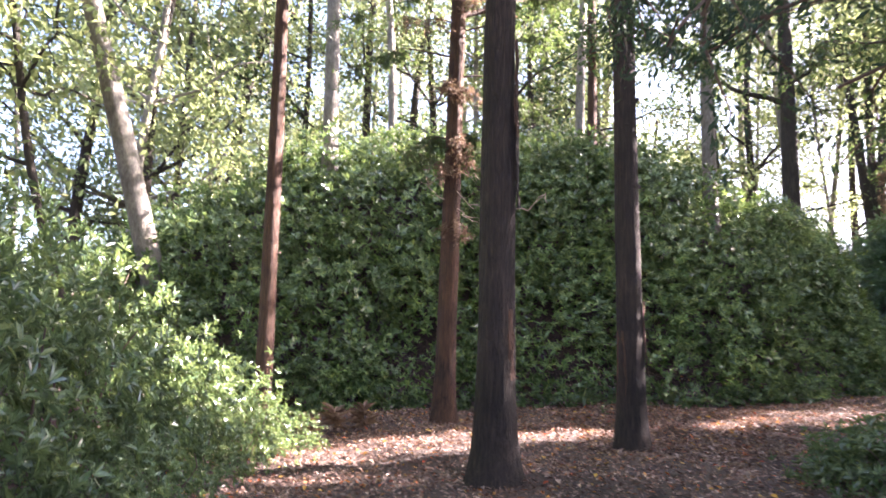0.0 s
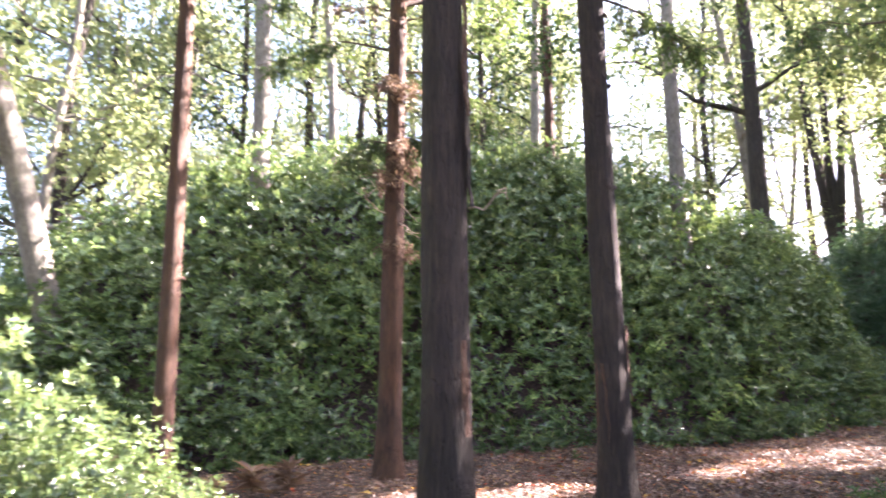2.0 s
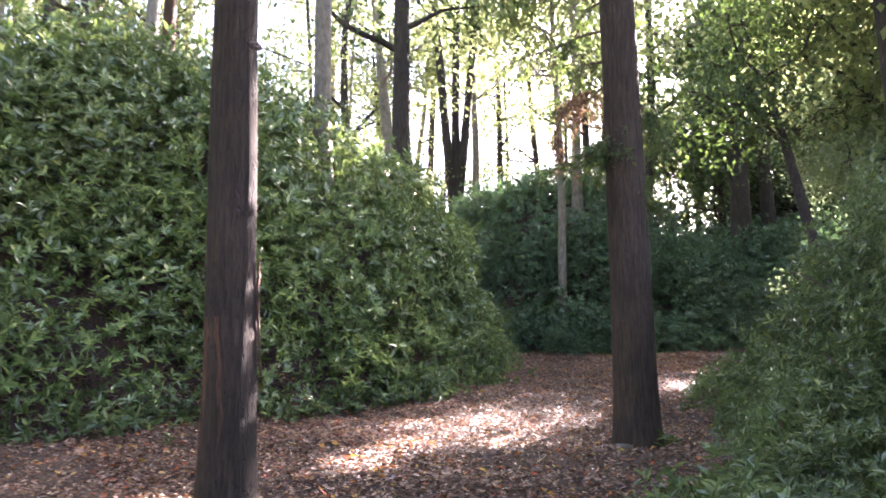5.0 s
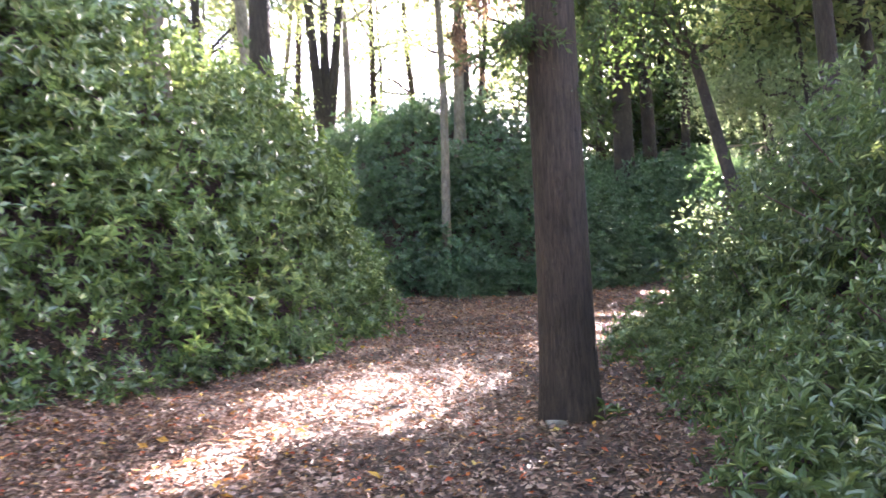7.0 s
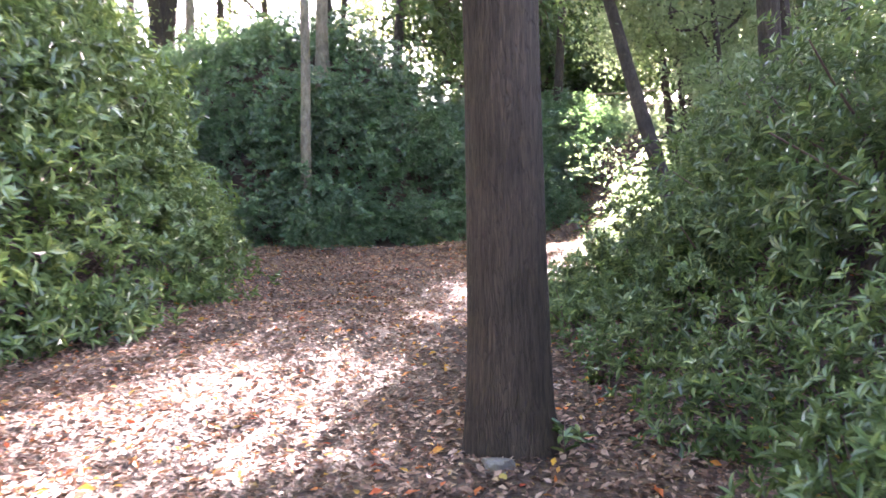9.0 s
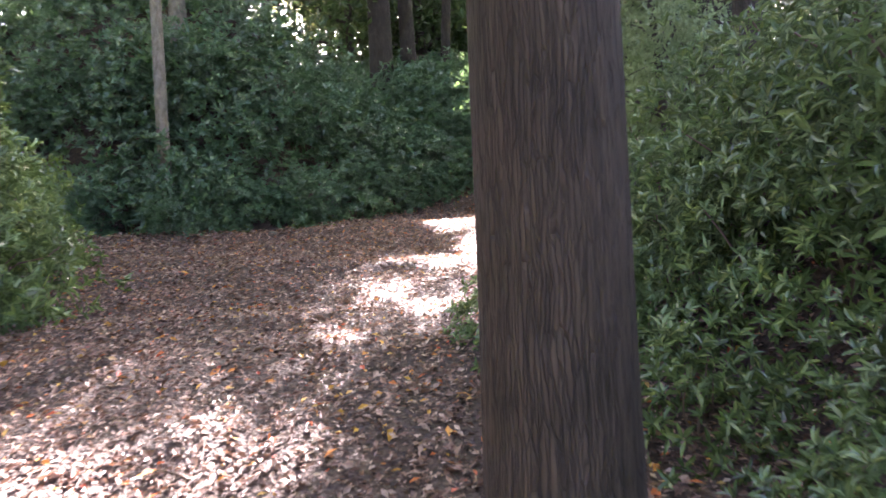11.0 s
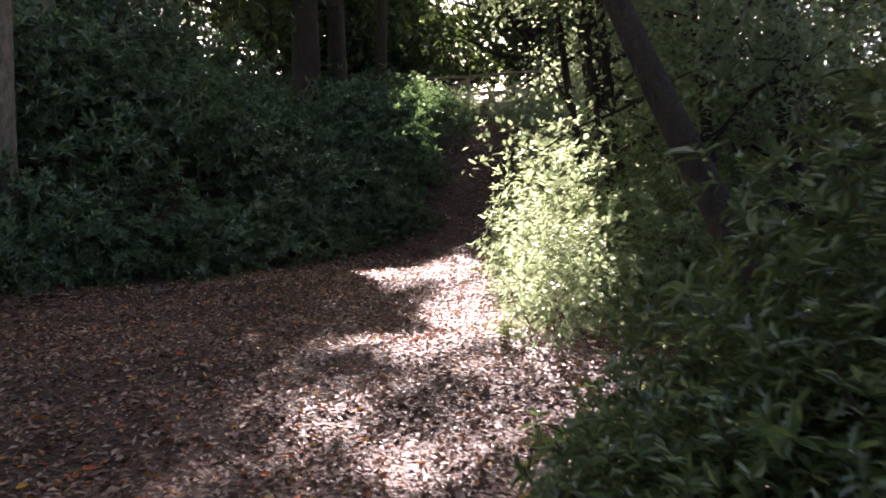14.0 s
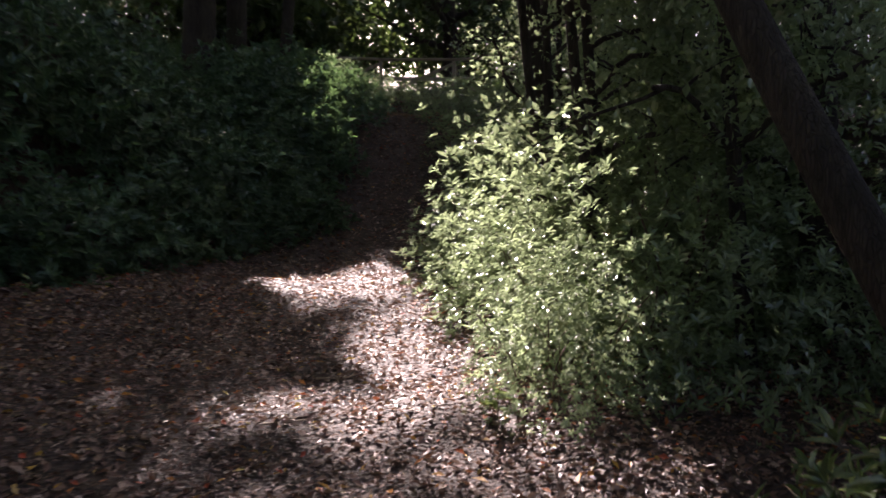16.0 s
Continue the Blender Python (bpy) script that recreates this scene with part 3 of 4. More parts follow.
def crown_leaves(r, centres, radius, per, leaf):
    n = len(centres)
    at = np.repeat(centres, per, 0) + np.clip(r.normal(0, 1, (n * per, 3)), -1.7, 1.7) * np.array([radius, radius, radius * 0.55])
    at = at[opening(at) < r.uniform(0.02, 1.0, len(at))]
    m = len(at)
    along = unit(r.normal(0, 1, (m, 3)) + np.array([0, 0, -0.35]))
    size = leaf * r.uniform(0.6, 1.25, m)
    return chips(at, along, unit(r.normal(0, 0.6, (m, 3)) + np.array([0, 0, 1.0])), size, size * 0.55)


def local(shape, base):
    return shape[0] - base, shape[1]


def tree(name, base, top, d, mat, label, group="", leaf_mat=None, limbs=6, crown=0.45, spread=3.0, per=60, leaf=0.22, sides=14, seed=0, ridges=0, rough=0.05, flare=0.5, rings=26, wander=0.006, clump=0.26):
    """A tapered trunk from base to top with its limbs, and a crown of leaf clumps at their ends."""
    r = np.random.default_rng(seed + 100)
    base, top = np.array(base, float), np.array(top, float)
    ob = thing(name, base, label, "tree", group)
    line = bend((0, 0, -0.35), top - base, rings, r, wander)
    t = np.linspace(0, 1, rings)
    up = np.linalg.norm(top - base) * t
    rad = d / 2 * (1 - 0.55 * t) * (1 + flare * np.exp(-np.maximum(up - 0.3, 0) / 0.35))
    part("trunk", mesh_of("trunk", *tube(line, rad, sides, rough, r, ridges), mat, True), ob)
    if leaf_mat is None:
        return ob
    centres = [line[-1]]
    for _ in range(limbs):
        k = r.uniform(crown, 0.97)
        start = line[int(k * (rings - 1))]
        a = r.uniform(0, 6.3)
        out = spread * (1.25 - 0.5 * k) * r.uniform(0.6, 1.1)
        end = start + np.array([math.cos(a) * out, math.sin(a) * out, out * r.uniform(0.15, 0.7)])
        limb = bend(start, end, 8, r, 0.07)
        if (opening(limb + base) > 0.5).mean() > 0.4:
            continue
        pieces = [tube(limb, np.linspace(d * 0.2 * (1.2 - k), 0.012, 8) + 0.01, 5)]
        for q in (3, 5, 6):
            tip = limb[q] + r.normal(0, 1, 3) * out * 0.28 + np.array([0, 0, out * 0.1])
            pieces.append(tube(bend(limb[q], tip, 5, r, 0.08), np.linspace(0.02, 0.006, 5), 3))
            centres.append(tip)
        centres += [limb[4], limb[6], limb[7]]
        part("limb", mesh_of("limb", *joined(pieces), mat, True), ob)
    part("crown", mesh_of("crown", *local(crown_leaves(r, np.array(centres) + base, spread * clump, per, leaf), base), leaf_mat), ob)
    return ob


def conifer_limb(parent, start, end, seed, mat=NEEDLE, twigs=16, hang=0.5, leaf=0.075, per=46, thick=0.02, label=""):
    """A drooping conifer limb with hanging sprays, given from the foot of its tree."""
    r = np.random.default_rng(seed)
    start, end = np.array(start, float), np.array(end, float)
    line = bend(start, end, 10, r, 0.05)
    line[:, 2] += np.sin(np.linspace(0, np.pi, 10)) * 0.12 * np.linalg.norm(end - start)
    limb = part("limb", mesh_of("limb", *tube(line, np.linspace(thick, 0.005, 10), 6), TWIG, True), parent)
    at, along, twig_shapes = [], [], []
    for _ in range(twigs):
        k = r.uniform(0.25, 1.0) * 9
        i = min(int(k), 8)
        a = line[i] + (line[i + 1] - line[i]) * (k - i)
        way = np.array([r.normal(0, 0.5), r.normal(0, 0.5), -r.uniform(0.3, 1.1)]) * hang
        tw = bend(a, a + way, 5, r, 0.08)
        twig_shapes.append(tube(tw, np.linspace(0.006, 0.002, 5), 4))
        u = r.random(per)[:, None]
        at.append(a + way * u + r.normal(0, 0.03, (per, 3)))
        along.append(unit(way)[None] + r.normal(0, 0.55, (per, 3)))
    at, along = np.concatenate(at), np.concatenate(along)
    clear = opening(at + np.array(parent.location)) < r.uniform(0.02, 1.0, len(at))
    at, along = at[clear], along[clear]
    size = leaf * r.uniform(0.6, 1.4, len(at))
    tagged(part("twig", mesh_of("twig", *joined(twig_shapes), TWIG), limb), kind="stuff")
    part("spray", mesh_of("spray", *chips(at, along, r.normal(0, 1, (len(at), 3)), size, size * 0.3), mat), limb, label)["kind"] = "stuff"


def dead_twig(parent, start, way, seed, size=0.012):
    r = np.random.default_rng(seed)
    start, way = np.array(start, float), np.array(way, float)
    line = bend(start, start + way, 9, r, 0.12)
    pieces = [tube(line, np.linspace(size, 0.003, 9), 5)]
    for q in (3, 5, 7):
        pieces.append(tube(bend(line[q], line[q] + way * 0.35 + r.normal(0, 0.08, 3), 5, r, 0.1), np.linspace(size * 0.5, 0.002, 5), 4))
    part("dead_twig", mesh_of("dead_twig", *joined(pieces), PALE_TWIG, True), parent, "pale broken twig")


def knot(parent, z, angle, radius, size, mat):
    """A swollen scar on the trunk where a limb was."""
    bm = bmesh.new()
    bmesh.ops.create_icosphere(bm, subdivisions=3, radius=size)
    for v in bm.verts:
        v.co = Vector((v.co.x * 0.3, v.co.y * 1.2, v.co.z * 0.6)) * (1 + 0.25 * noise.noise(v.co * 25))
    me = bpy.data.meshes.new("knot")
    bm.to_mesh(me)
    bm.free()
    me.materials.append(mat)
    me.polygons.foreach_set("use_smooth", np.full(len(me.polygons), True))
    ob = part("knot", me, parent)
    ob.location = (math.cos(angle) * radius, math.sin(angle) * radius, z)
    ob.rotation_euler = (0, 0, angle)


def bark_strip(parent, low, high, angle, radius, mat, seed, width=0.07, label="torn strip of bark"):
    """A strip of bark that stands off the trunk, curled at its lower end."""
    r = np.random.default_rng(seed)
    n = 14
    z = np.linspace(low, high, n)
    out = radius * (1 - 0.55 * z / 17.5) + 0.004 + 0.03 * np.exp(-(z - low) / 0.2) + r.normal(0, 0.003, n)
    half = width * (0.35 + 0.65 * np.sin(np.linspace(0.25, 2.7, n))) / radius / 2
    rows = []
    for o, shift in ((out, 0), (out + 0.016, 0)):
        for sgn in (-1, 1):
            a = angle + sgn * half + 0.1 * np.sin(z * 1.7) + r.normal(0, 0.05, n)
            rows.append(np.stack([np.cos(a) * o, np.sin(a) * o, z], 1))
    v = np.stack([rows[0], rows[1], rows[3], rows[2]], 1).reshape(-1, 3)
    f = [[i * 4 + k, i * 4 + (k + 1) % 4, i * 4 + 4 + (k + 1) % 4, i * 4 + 4 + k] for i in range(n - 1) for k in range(4)]
    part("bark_strip", mesh_of("bark_strip", v, f, mat), parent, label)


# trunks that stand in the clearing
CLEARING = "redwoods in the clearing"
def redwood(x, y, lean, d, mat, label, seed, **more):
    z = h(x, y)
    return tree("redwood", (x, y, z), (x + lean[0], y + lean[1], 18), d, mat, label, CLEARING, NEEDLE, seed=seed, wander=0.0012, limbs=20, crown=0.43, spread=2.4, per=24, leaf=0.16, clump=0.2, **more)

rw = redwood(-2.6, 11.25, (-0.33, 0), 0.26, RUST_BARK, "slim straight trunk with rusty sunlit bark", 1, sides=40, ridges=11, rings=90)
for k in range(5):
    knot(rw, 1.5 + 1.3 * k, 4.2 + 1.9 * k, 0.11, 0.035, RUST_BARK)
rw = redwood(0.1, 12.6, (0.1, 0.0), 0.35, RUST_BARK, "reddish trunk with broken dead twigs and brown sprays", 2, sides=44, ridges=12, rings=90)
for k, (z, way) in enumerate(((3.6, (0.3, -0.2, -0.25)), (3.75, (-0.4, -0.3, 0.15)), (3.9, (0.35, -0.3, -0.35)), (4.1, (-0.3, -0.3, -0.1)), (4.3, (0.45, -0.1, -0.3)), (5.5, (-0.7, -0.3, 0.05)), (5.7, (-0.8, -0.1, 0.2)), (5.3, (0.5, -0.2, 0.1)))):
    dead_twig(rw, (0.1 * np.sign(way[0]), -0.12, z), way, 50 + k)
for k, (z, x, y) in enumerate(((5.9, -0.15, -0.3), (5.8, 0.3, -0.25), (4.6, 0.35, -0.25), (4.4, -0.25, -0.3), (3.4, 0.25, -0.2), (4.9, 0.15, -0.35), (7.0, -0.9, -0.4), (7.4, 0.8, -0.3))):
    conifer_limb(rw, (0, -0.1, z), (x, y, z - 0.15), 60 + k, DEAD_SPRAY, 12, 0.3, 0.07, 36, 0.012, "dry brown spray")
for k, (z, x, y) in enumerate(((4.9, -0.9, 0.2), (5.0, 0.8, 0.3), (6.4, -1.8, 0.0), (6.9, 1.7, -0.2), (7.6, -2.0, 0.3), (8.2, 1.9, 0.2), (6.0, 1.5, 0.3))):
    conifer_limb(rw, (0, 0, z), (x, y, z - 0.3), 70 + k, NEEDLE, 26, 0.45, 0.08, 60)
bark_strip(rw, 2.5, 3.5, 0.0, 0.17, RUST_BARK, 5, 0.06)
rw = redwood(0.57, 7.55, (-0.02, 0.1), 0.40, REDWOOD, "dark furrowed trunk with a torn strip of bark", 3, flare=0.62, sides=60, ridges=17, rings=110)
bark_strip(rw, 2.75, 3.9, -0.35, 0.2, REDWOOD, 6, 0.1)
bark_strip(rw, 3.5, 4.6, -0.6, 0.2, RUST_BARK, 7, 0.06, "pale torn strip of bark")
bark_strip(rw, 1.0, 1.7, -1.0, 0.21, RUST_BARK, 8, 0.05)
dead_twig(rw, (0.18, -0.05, 2.75), (0.32, -0.1, 0.05), 90, 0.009)
rw = redwood(2.49, 9.75, (-0.1, 0.1), 0.37, REDWOOD, "dark knotty trunk, rust-coloured near the ground", 4, sides=52, ridges=9, rings=110)
for k in range(11):
    knot(rw, 2.6 + 0.42 * k, 0.0 + 2.6 * k, 0.132, 0.04 + 0.012 * (k % 3), REDWOOD)
bark_strip(rw, 1.1, 1.9, -0.5, 0.17, RUST_BARK, 9, 0.05)
bark_strip(rw, 0.1, 1.5, 3.6, 0.18, RUST_BARK, 10, 0.16, "rust-coloured bare patch")
for k, (z, x, y) in enumerate(((5.8, 1.4, 0.5), (6.2, 1.7, -0.4), (6.6, -1.3, 0.4), (7.0, 1.9, 0.3), (7.4, -1.7, 0.2))):
    conifer_limb(rw, (0, 0, z), (x, y, z - 0.4), 100 + k, NEEDLE, 28, 0.5, 0.08, 60)
rw = redwood(6.82, 10.15, (-0.05, 0.1), 0.45, BROWN_BARK, "brown furrowed trunk beside the path with a stone at its foot", 5, sides=84, ridges=23, rings=140, flare=0.22, rough=0.022)
for k, (z, x, y) in enumerate(((4.2, 0.4, 1.7), (4.5, -0.5, 1.5), (3.9, 0.1, 1.4), (3.3, -0.35, 0.2), (3.0, 0.5, 0.2), (3.6, 0.75, -0.1), (4.9, 0.3, 1.9), (5.4, 1.3, 0.8), (5.6, -1.5, 0.5))):
    conifer_limb(rw, (0, 0, z), (x, y, z - 0.25), 120 + k, DEAD_SPRAY if k == 2 else NEEDLE, 22, 0.45, 0.075, 50)
# a conifer beside the start of the walk, whose lowest limb hangs over it
cz = h(3.3, 0.8)
ob = tree("conifer", (3.3, 0.8, cz), (3.3, 0.9, 17), 0.45, REDWOOD, "dark conifer with low drooping limbs", leaf_mat=DARK_NEEDLE, limbs=26, crown=0.28, spread=3.0, per=120, leaf=0.15, sides=30, ridges=12, seed=6, rings=60)
for k, (dx, dy, z0, z1) in enumerate(((-2.75, 1.2, 2.9, 2.35), (-2.6, 1.4, 3.2, 2.5), (-2.45, 1.1, 2.8, 2.2), (-2.3, 1.4, 3.3, 2.4), (-2.7, 1.5, 3.5, 2.75), (-2.2, 1.2, 3.0, 2.3), (-2.55, 1.0, 3.3, 2.65), (-2.8, 1.35, 3.6, 2.9))):
    conifer_limb(ob, (0, 0, z0), (dx, dy, z1), 140 + k, DARK_NEEDLE, 30, 0.36, 0.032, 130)

# trunks on the banks
BANK = "trees on the banks"
def bank_tree(x, y, top, d, mat, label, leaf_mat=TREE_LEAF, seed=0, **more):
    z = h(x, y)
    return tree("tree", (x, y, z), (x + top[0], y + top[1], z + top[2]), d, mat, label, BANK, leaf_mat, seed=seed, **more)

bank_tree(-5.9, 16.0, (-4.2, -1.2, 14), 0.55, GREY_BARK, "leaning grey trunk on the bank", seed=21, crown=0.6)
bank_tree(-7.1, 15.2, (-3.4, -1.0, 11), 0.22, DARK_BARK, "thin dark crooked tree", seed=22, wander=0.02, limbs=7, crown=0.3)
bank_tree(-2.85, 17.8, (-0.4, 0.3, 15), 0.42, GREY_BARK, "straight grey trunk on top of the bank", seed=23, crown=0.6)
bank_tree(-1.6, 21.5, (-0.6, 0.5, 15), 0.3, GREY_BARK, "slender forked tree behind the bank", seed=24, wander=0.015)
bank_tree(3.7, 18.3, (0.3, 0.3, 13), 0.26, RUST_BARK, "slim brown trunk on the bank", EVERGREEN, seed=25, limbs=9, crown=0.25, spread=2.2, per=120, leaf=0.16)
bank_tree(3.9, 20.9, (0.1, 0.3, 14), 0.3, GREY_BARK, "slim grey trunk on the bank", seed=26)
bank_tree(6.35, 17.3, (0.3, 0.3, 15), 0.36, GREY_BARK, "straight grey-brown trunk on the bank", seed=27, crown=0.6)
bank_tree(9.75, 20.3, (0.2, 0.3, 15), 0.5, DARK_BARK, "dark trunk on the bank", EVERGREEN, seed=28, crown=0.3, per=50)
bank_tree(13.2, 25.9, (-1.2, 0.8, 15), 0.5, GREY_BARK, "grey leaning trunk on the bank", seed=29, crown=0.5)
for dx, dy in ((-1.4, 0.3), (0.4, 0.2), (1.5, -0.8)):
    bank_tree(17.7, 29.8, (dx, dy, 16), 0.42, DARK_BARK, "forked dark tree against the bright sky", seed=30 + int(dx * 10), crown=0.5)
bank_tree(15.1, 20.5, (0.0, 0.0, 13), 0.25, GREY_BARK, "pale straight pole-like trunk on the mound", seed=31, limbs=16, crown=0.58, spread=3.8, per=120)
bank_tree(17.0, 21.8, (0.2, 0.0, 14), 0.34, GREY_BARK, "pale straight trunk on the mound", seed=32, limbs=16, crown=0.58, spread=3.8, per=120)
bank_tree(24.3, 21.1, (0.1, 0.1, 16), 0.75, DARK_BARK, "broad dark evergreen trunk", EVERGREEN, seed=33, limbs=20, crown=0.3, spread=3.4, per=120)
bank_tree(12.1, 10.53, (2.78, 3.58, 7.8), 0.24, DARK_BARK, "dark leaning trunk above the shrubs", EVERGREEN, seed=34, limbs=9, crown=0.6, per=110, leaf=0.13, flare=0.15, spread=2.2)
bank_tree(22.0, 13.2, (-0.6, 1.2, 12), 0.5, DARK_BARK, "dark leaning trunk behind the shrubs", EVERGREEN, seed=35, limbs=12, crown=0.3, per=130, leaf=0.15)
bank_tree(24.0, 9.0, (1.5, -1.0, 11), 0.5, DARK_BARK, "dark forking tree on the south bank", EVERGREEN, seed=36, limbs=12, crown=0.3, per=130, leaf=0.16)

# the wood around
WOOD = "trees of the wood around"
r0 = np.random.default_rng(40)
def wood_tree(x, y, tall, d, mat, label, leaf_mat, seed, **more):
    mat = DARK_BARK if x > 20 else mat
    q = np.array([[x, y, h(x, y) + z] for z in np.linspace(0, tall, 12)])
    if (opening(q) > 0.5).sum() > 2 and x > 12:
        return
    tree("tree", (x, y, h(x, y)), (x + r0.normal(0, 0.8), y + r0.normal(0, 0.8), h(x, y) + tall), d, mat, label, WOOD, leaf_mat, seed=seed, sides=10, rings=16, wander=0.012, **more)

for i in range(30):
    yaw, dist = radians(-40 + 1.65 * i + r0.uniform(-1, 1)), r0.uniform(20, 40)
    dark = i % 5 == 1
    wood_tree(4 + math.sin(yaw) * dist, 4 + math.cos(yaw) * dist, r0.uniform(12, 20), r0.uniform(0.25, 0.5), (GREY_BARK, DARK_BARK)[i % 2], "dark evergreen woodland tree" if dark else "woodland tree with yellow-green autumn leaves", EVERGREEN if dark else TREE_LEAF, 200 + i, limbs=11, crown=0.12, spread=3.8, per=85, leaf=0.2, clump=0.15)
for i in range(20):
    yaw, dist = radians(10 + 2.6 * i + r0.uniform(-1, 1)), r0.uniform(27, 48)
    dark = i % 4 == 2
    wood_tree(4 + math.sin(yaw) * dist, 4 + math.cos(yaw) * dist, r0.uniform(14, 20), r0.uniform(0.25, 0.5), (GREY_BARK, DARK_BARK)[i % 2], "dark evergreen woodland tree" if dark else "slender woodland tree against the bright sky", EVERGREEN if dark else TREE_LEAF, 250 + i, limbs=9, crown=0.32, spread=3.8, per=85, leaf=0.2, clump=0.14)
for i in range(30):
    yaw, dist = radians(62 + 1.9 * i), r0.uniform(25, 44)
    x, y = 6 + math.sin(yaw) * dist, 11 + math.cos(yaw) * dist
    if i < 12 or i > 17:
        wood_tree(x, y, r0.uniform(9, 16), r0.uniform(0.3, 0.6), DARK_BARK, "dark evergreen woodland tree", EVERGREEN, 300 + i, limbs=12, crown=0.06, spread=3.8, per=62, leaf=0.32, clump=0.2)
    else:
        wood_tree(x, y, r0.uniform(11, 16), r0.uniform(0.25, 0.45), DARK_BARK, "slender tree with sunlit yellow leaves", TREE_LEAF, 300 + i, limbs=12, crown=0.15, spread=3.4, per=70, leaf=0.19, clump=0.17)
# Added at the path's start, mostly out of view, to darken the west shrubs.
for i, (x, y) in enumerate(((-8.5, 3.0), (-10.5, 6.5), (-6.5, -2.5), (-11.5, 10.0), (-8.0, 8.0), (-6.2, 3.6), (-5.4, 0.4), (-9.5, 12.0))):
    wood_tree(x, y, r0.uniform(11, 15), r0.uniform(0.3, 0.5), DARK_BARK, "leafy tree added beside the start of the path for shade", TREE_LEAF, 450 + i, limbs=14, crown=0.36, spread=3.4, per=75, leaf=0.25, clump=0.2)
for i in range(14):
    yaw, dist = radians(16 + 3.0 * i + r0.uniform(-1, 1)), r0.uniform(26, 44)
    wood_tree(4 + math.sin(yaw) * dist, 4 + math.cos(yaw) * dist, r0.uniform(11, 18), r0.uniform(0.16, 0.32), (DARK_BARK, GREY_BARK)[i % 2], "slender bare-limbed tree against the bright sky", TREE_LEAF, 480 + i, limbs=13, crown=0.2, spread=2.8, per=26, leaf=0.24, clump=0.16)
for i in range(9):
    yaw, dist = radians(140 + 20 * i), r0.uniform(22, 36)
    wood_tree(3 + math.sin(yaw) * dist, 3 + math.cos(yaw) * dist, r0.uniform(13, 19), r0.uniform(0.3, 0.6), DARK_BARK, "woodland tree behind the clearing", TREE_LEAF, 400 + i, limbs=7, crown=0.5, spread=3.6, per=40, leaf=0.26)
for k, (x, y, lean) in enumerate(((19.3, 12.9, 0.6), (17.0, 12.2, 0.8), (21.6, 13.0, 0.3), (23.6, 13.4, 0.0), (18.2, 10.9, 0.4), (15.6, 11.2, 0.6), (18.3, 12.9, 0.9), (16.7, 12.3, 0.9))):
    bank_tree(x, y, (0.2, lean, 6.5), 0.15, DARK_BARK, "small evergreen with hanging glossy leaves", SMALL_LEAF, seed=700 + k, limbs=15, crown=0.25, spread=1.5, per=180, leaf=0.085, clump=0.22, flare=0.2)
# Unseen evergreens that keep skylight off the west shrubs.
for k, (x, y) in enumerate(((-6.2, 0.0), (-7.6, 2.0), (-9.2, 4.2))):
    bank_tree(x, y, (0.1, 0.2, 9), 0.24, DARK_BARK, "dark evergreen added unseen beside the start for shade", EVERGREEN, seed=720 + k, limbs=16, crown=0.22, spread=2.4, per=90, leaf=0.22, clump=0.22)
for k, (x, y) in enumerate(((27.8, 24.5), (31.5, 23.5), (33.5, 26.5), (37.6, 25.0), (36.5, 17.2), (38.5, 16.0))):
    bank_tree(x, y, (r0.uniform(-0.5, 0.5), r0.uniform(-0.5, 0.5), r0.uniform(7, 12)), r0.uniform(0.3, 0.5), DARK_BARK, "dark evergreen tree beyond the mound", EVERGREEN, seed=560 + k, limbs=15, crown=0.06, spread=3.2, per=95, leaf=0.34, clump=0.22)
# Extra tree whose crown keeps sun off the clearing's trunks and shrubs.
bank_tree(12.6, 9.9, (0.2, 0.8, 14), 0.3, DARK_BARK, "tall leafy tree added above the hollow to block the sun", TREE_LEAF, seed=39, limbs=18, crown=0.6, spread=3.4, per=110, leaf=0.17, clump=0.2)
# South bank canopy placed to block light; some trees added, some out of view.
for k, (x, y) in enumerate(((16.6, 10.4), (12.8, 8.7), (19.5, 11.3), (9.5, 5.2), (13.2, 6.6), (17.2, 8.6), (12.0, 1.8), (18.5, 4.5), (21.0, 10.4), (25.0, 11.8), (27.5, 13.6), (14.6, 8.0))):
    dark = k % 4 == 3
    bank_tree(x, y, (r0.uniform(-0.8, 0.8), r0.uniform(-0.3, 0.8), r0.uniform(9, 13)), r0.uniform(0.2, 0.4), DARK_BARK, "evergreen tree on the shady south bank, placed to block light" if dark else "yellow-green tree on the south bank, placed to block light", EVERGREEN if dark else TREE_LEAF, seed=500 + k, limbs=14, crown=0.45, spread=3.0, per=75, leaf=0.2, clump=0.18)
bank_tree(38.0, 23.5, (0.3, 0.2, 14), 0.3, GREY_BARK, "pale slim trunk beyond the road", seed=38, crown=0.6, limbs=5)


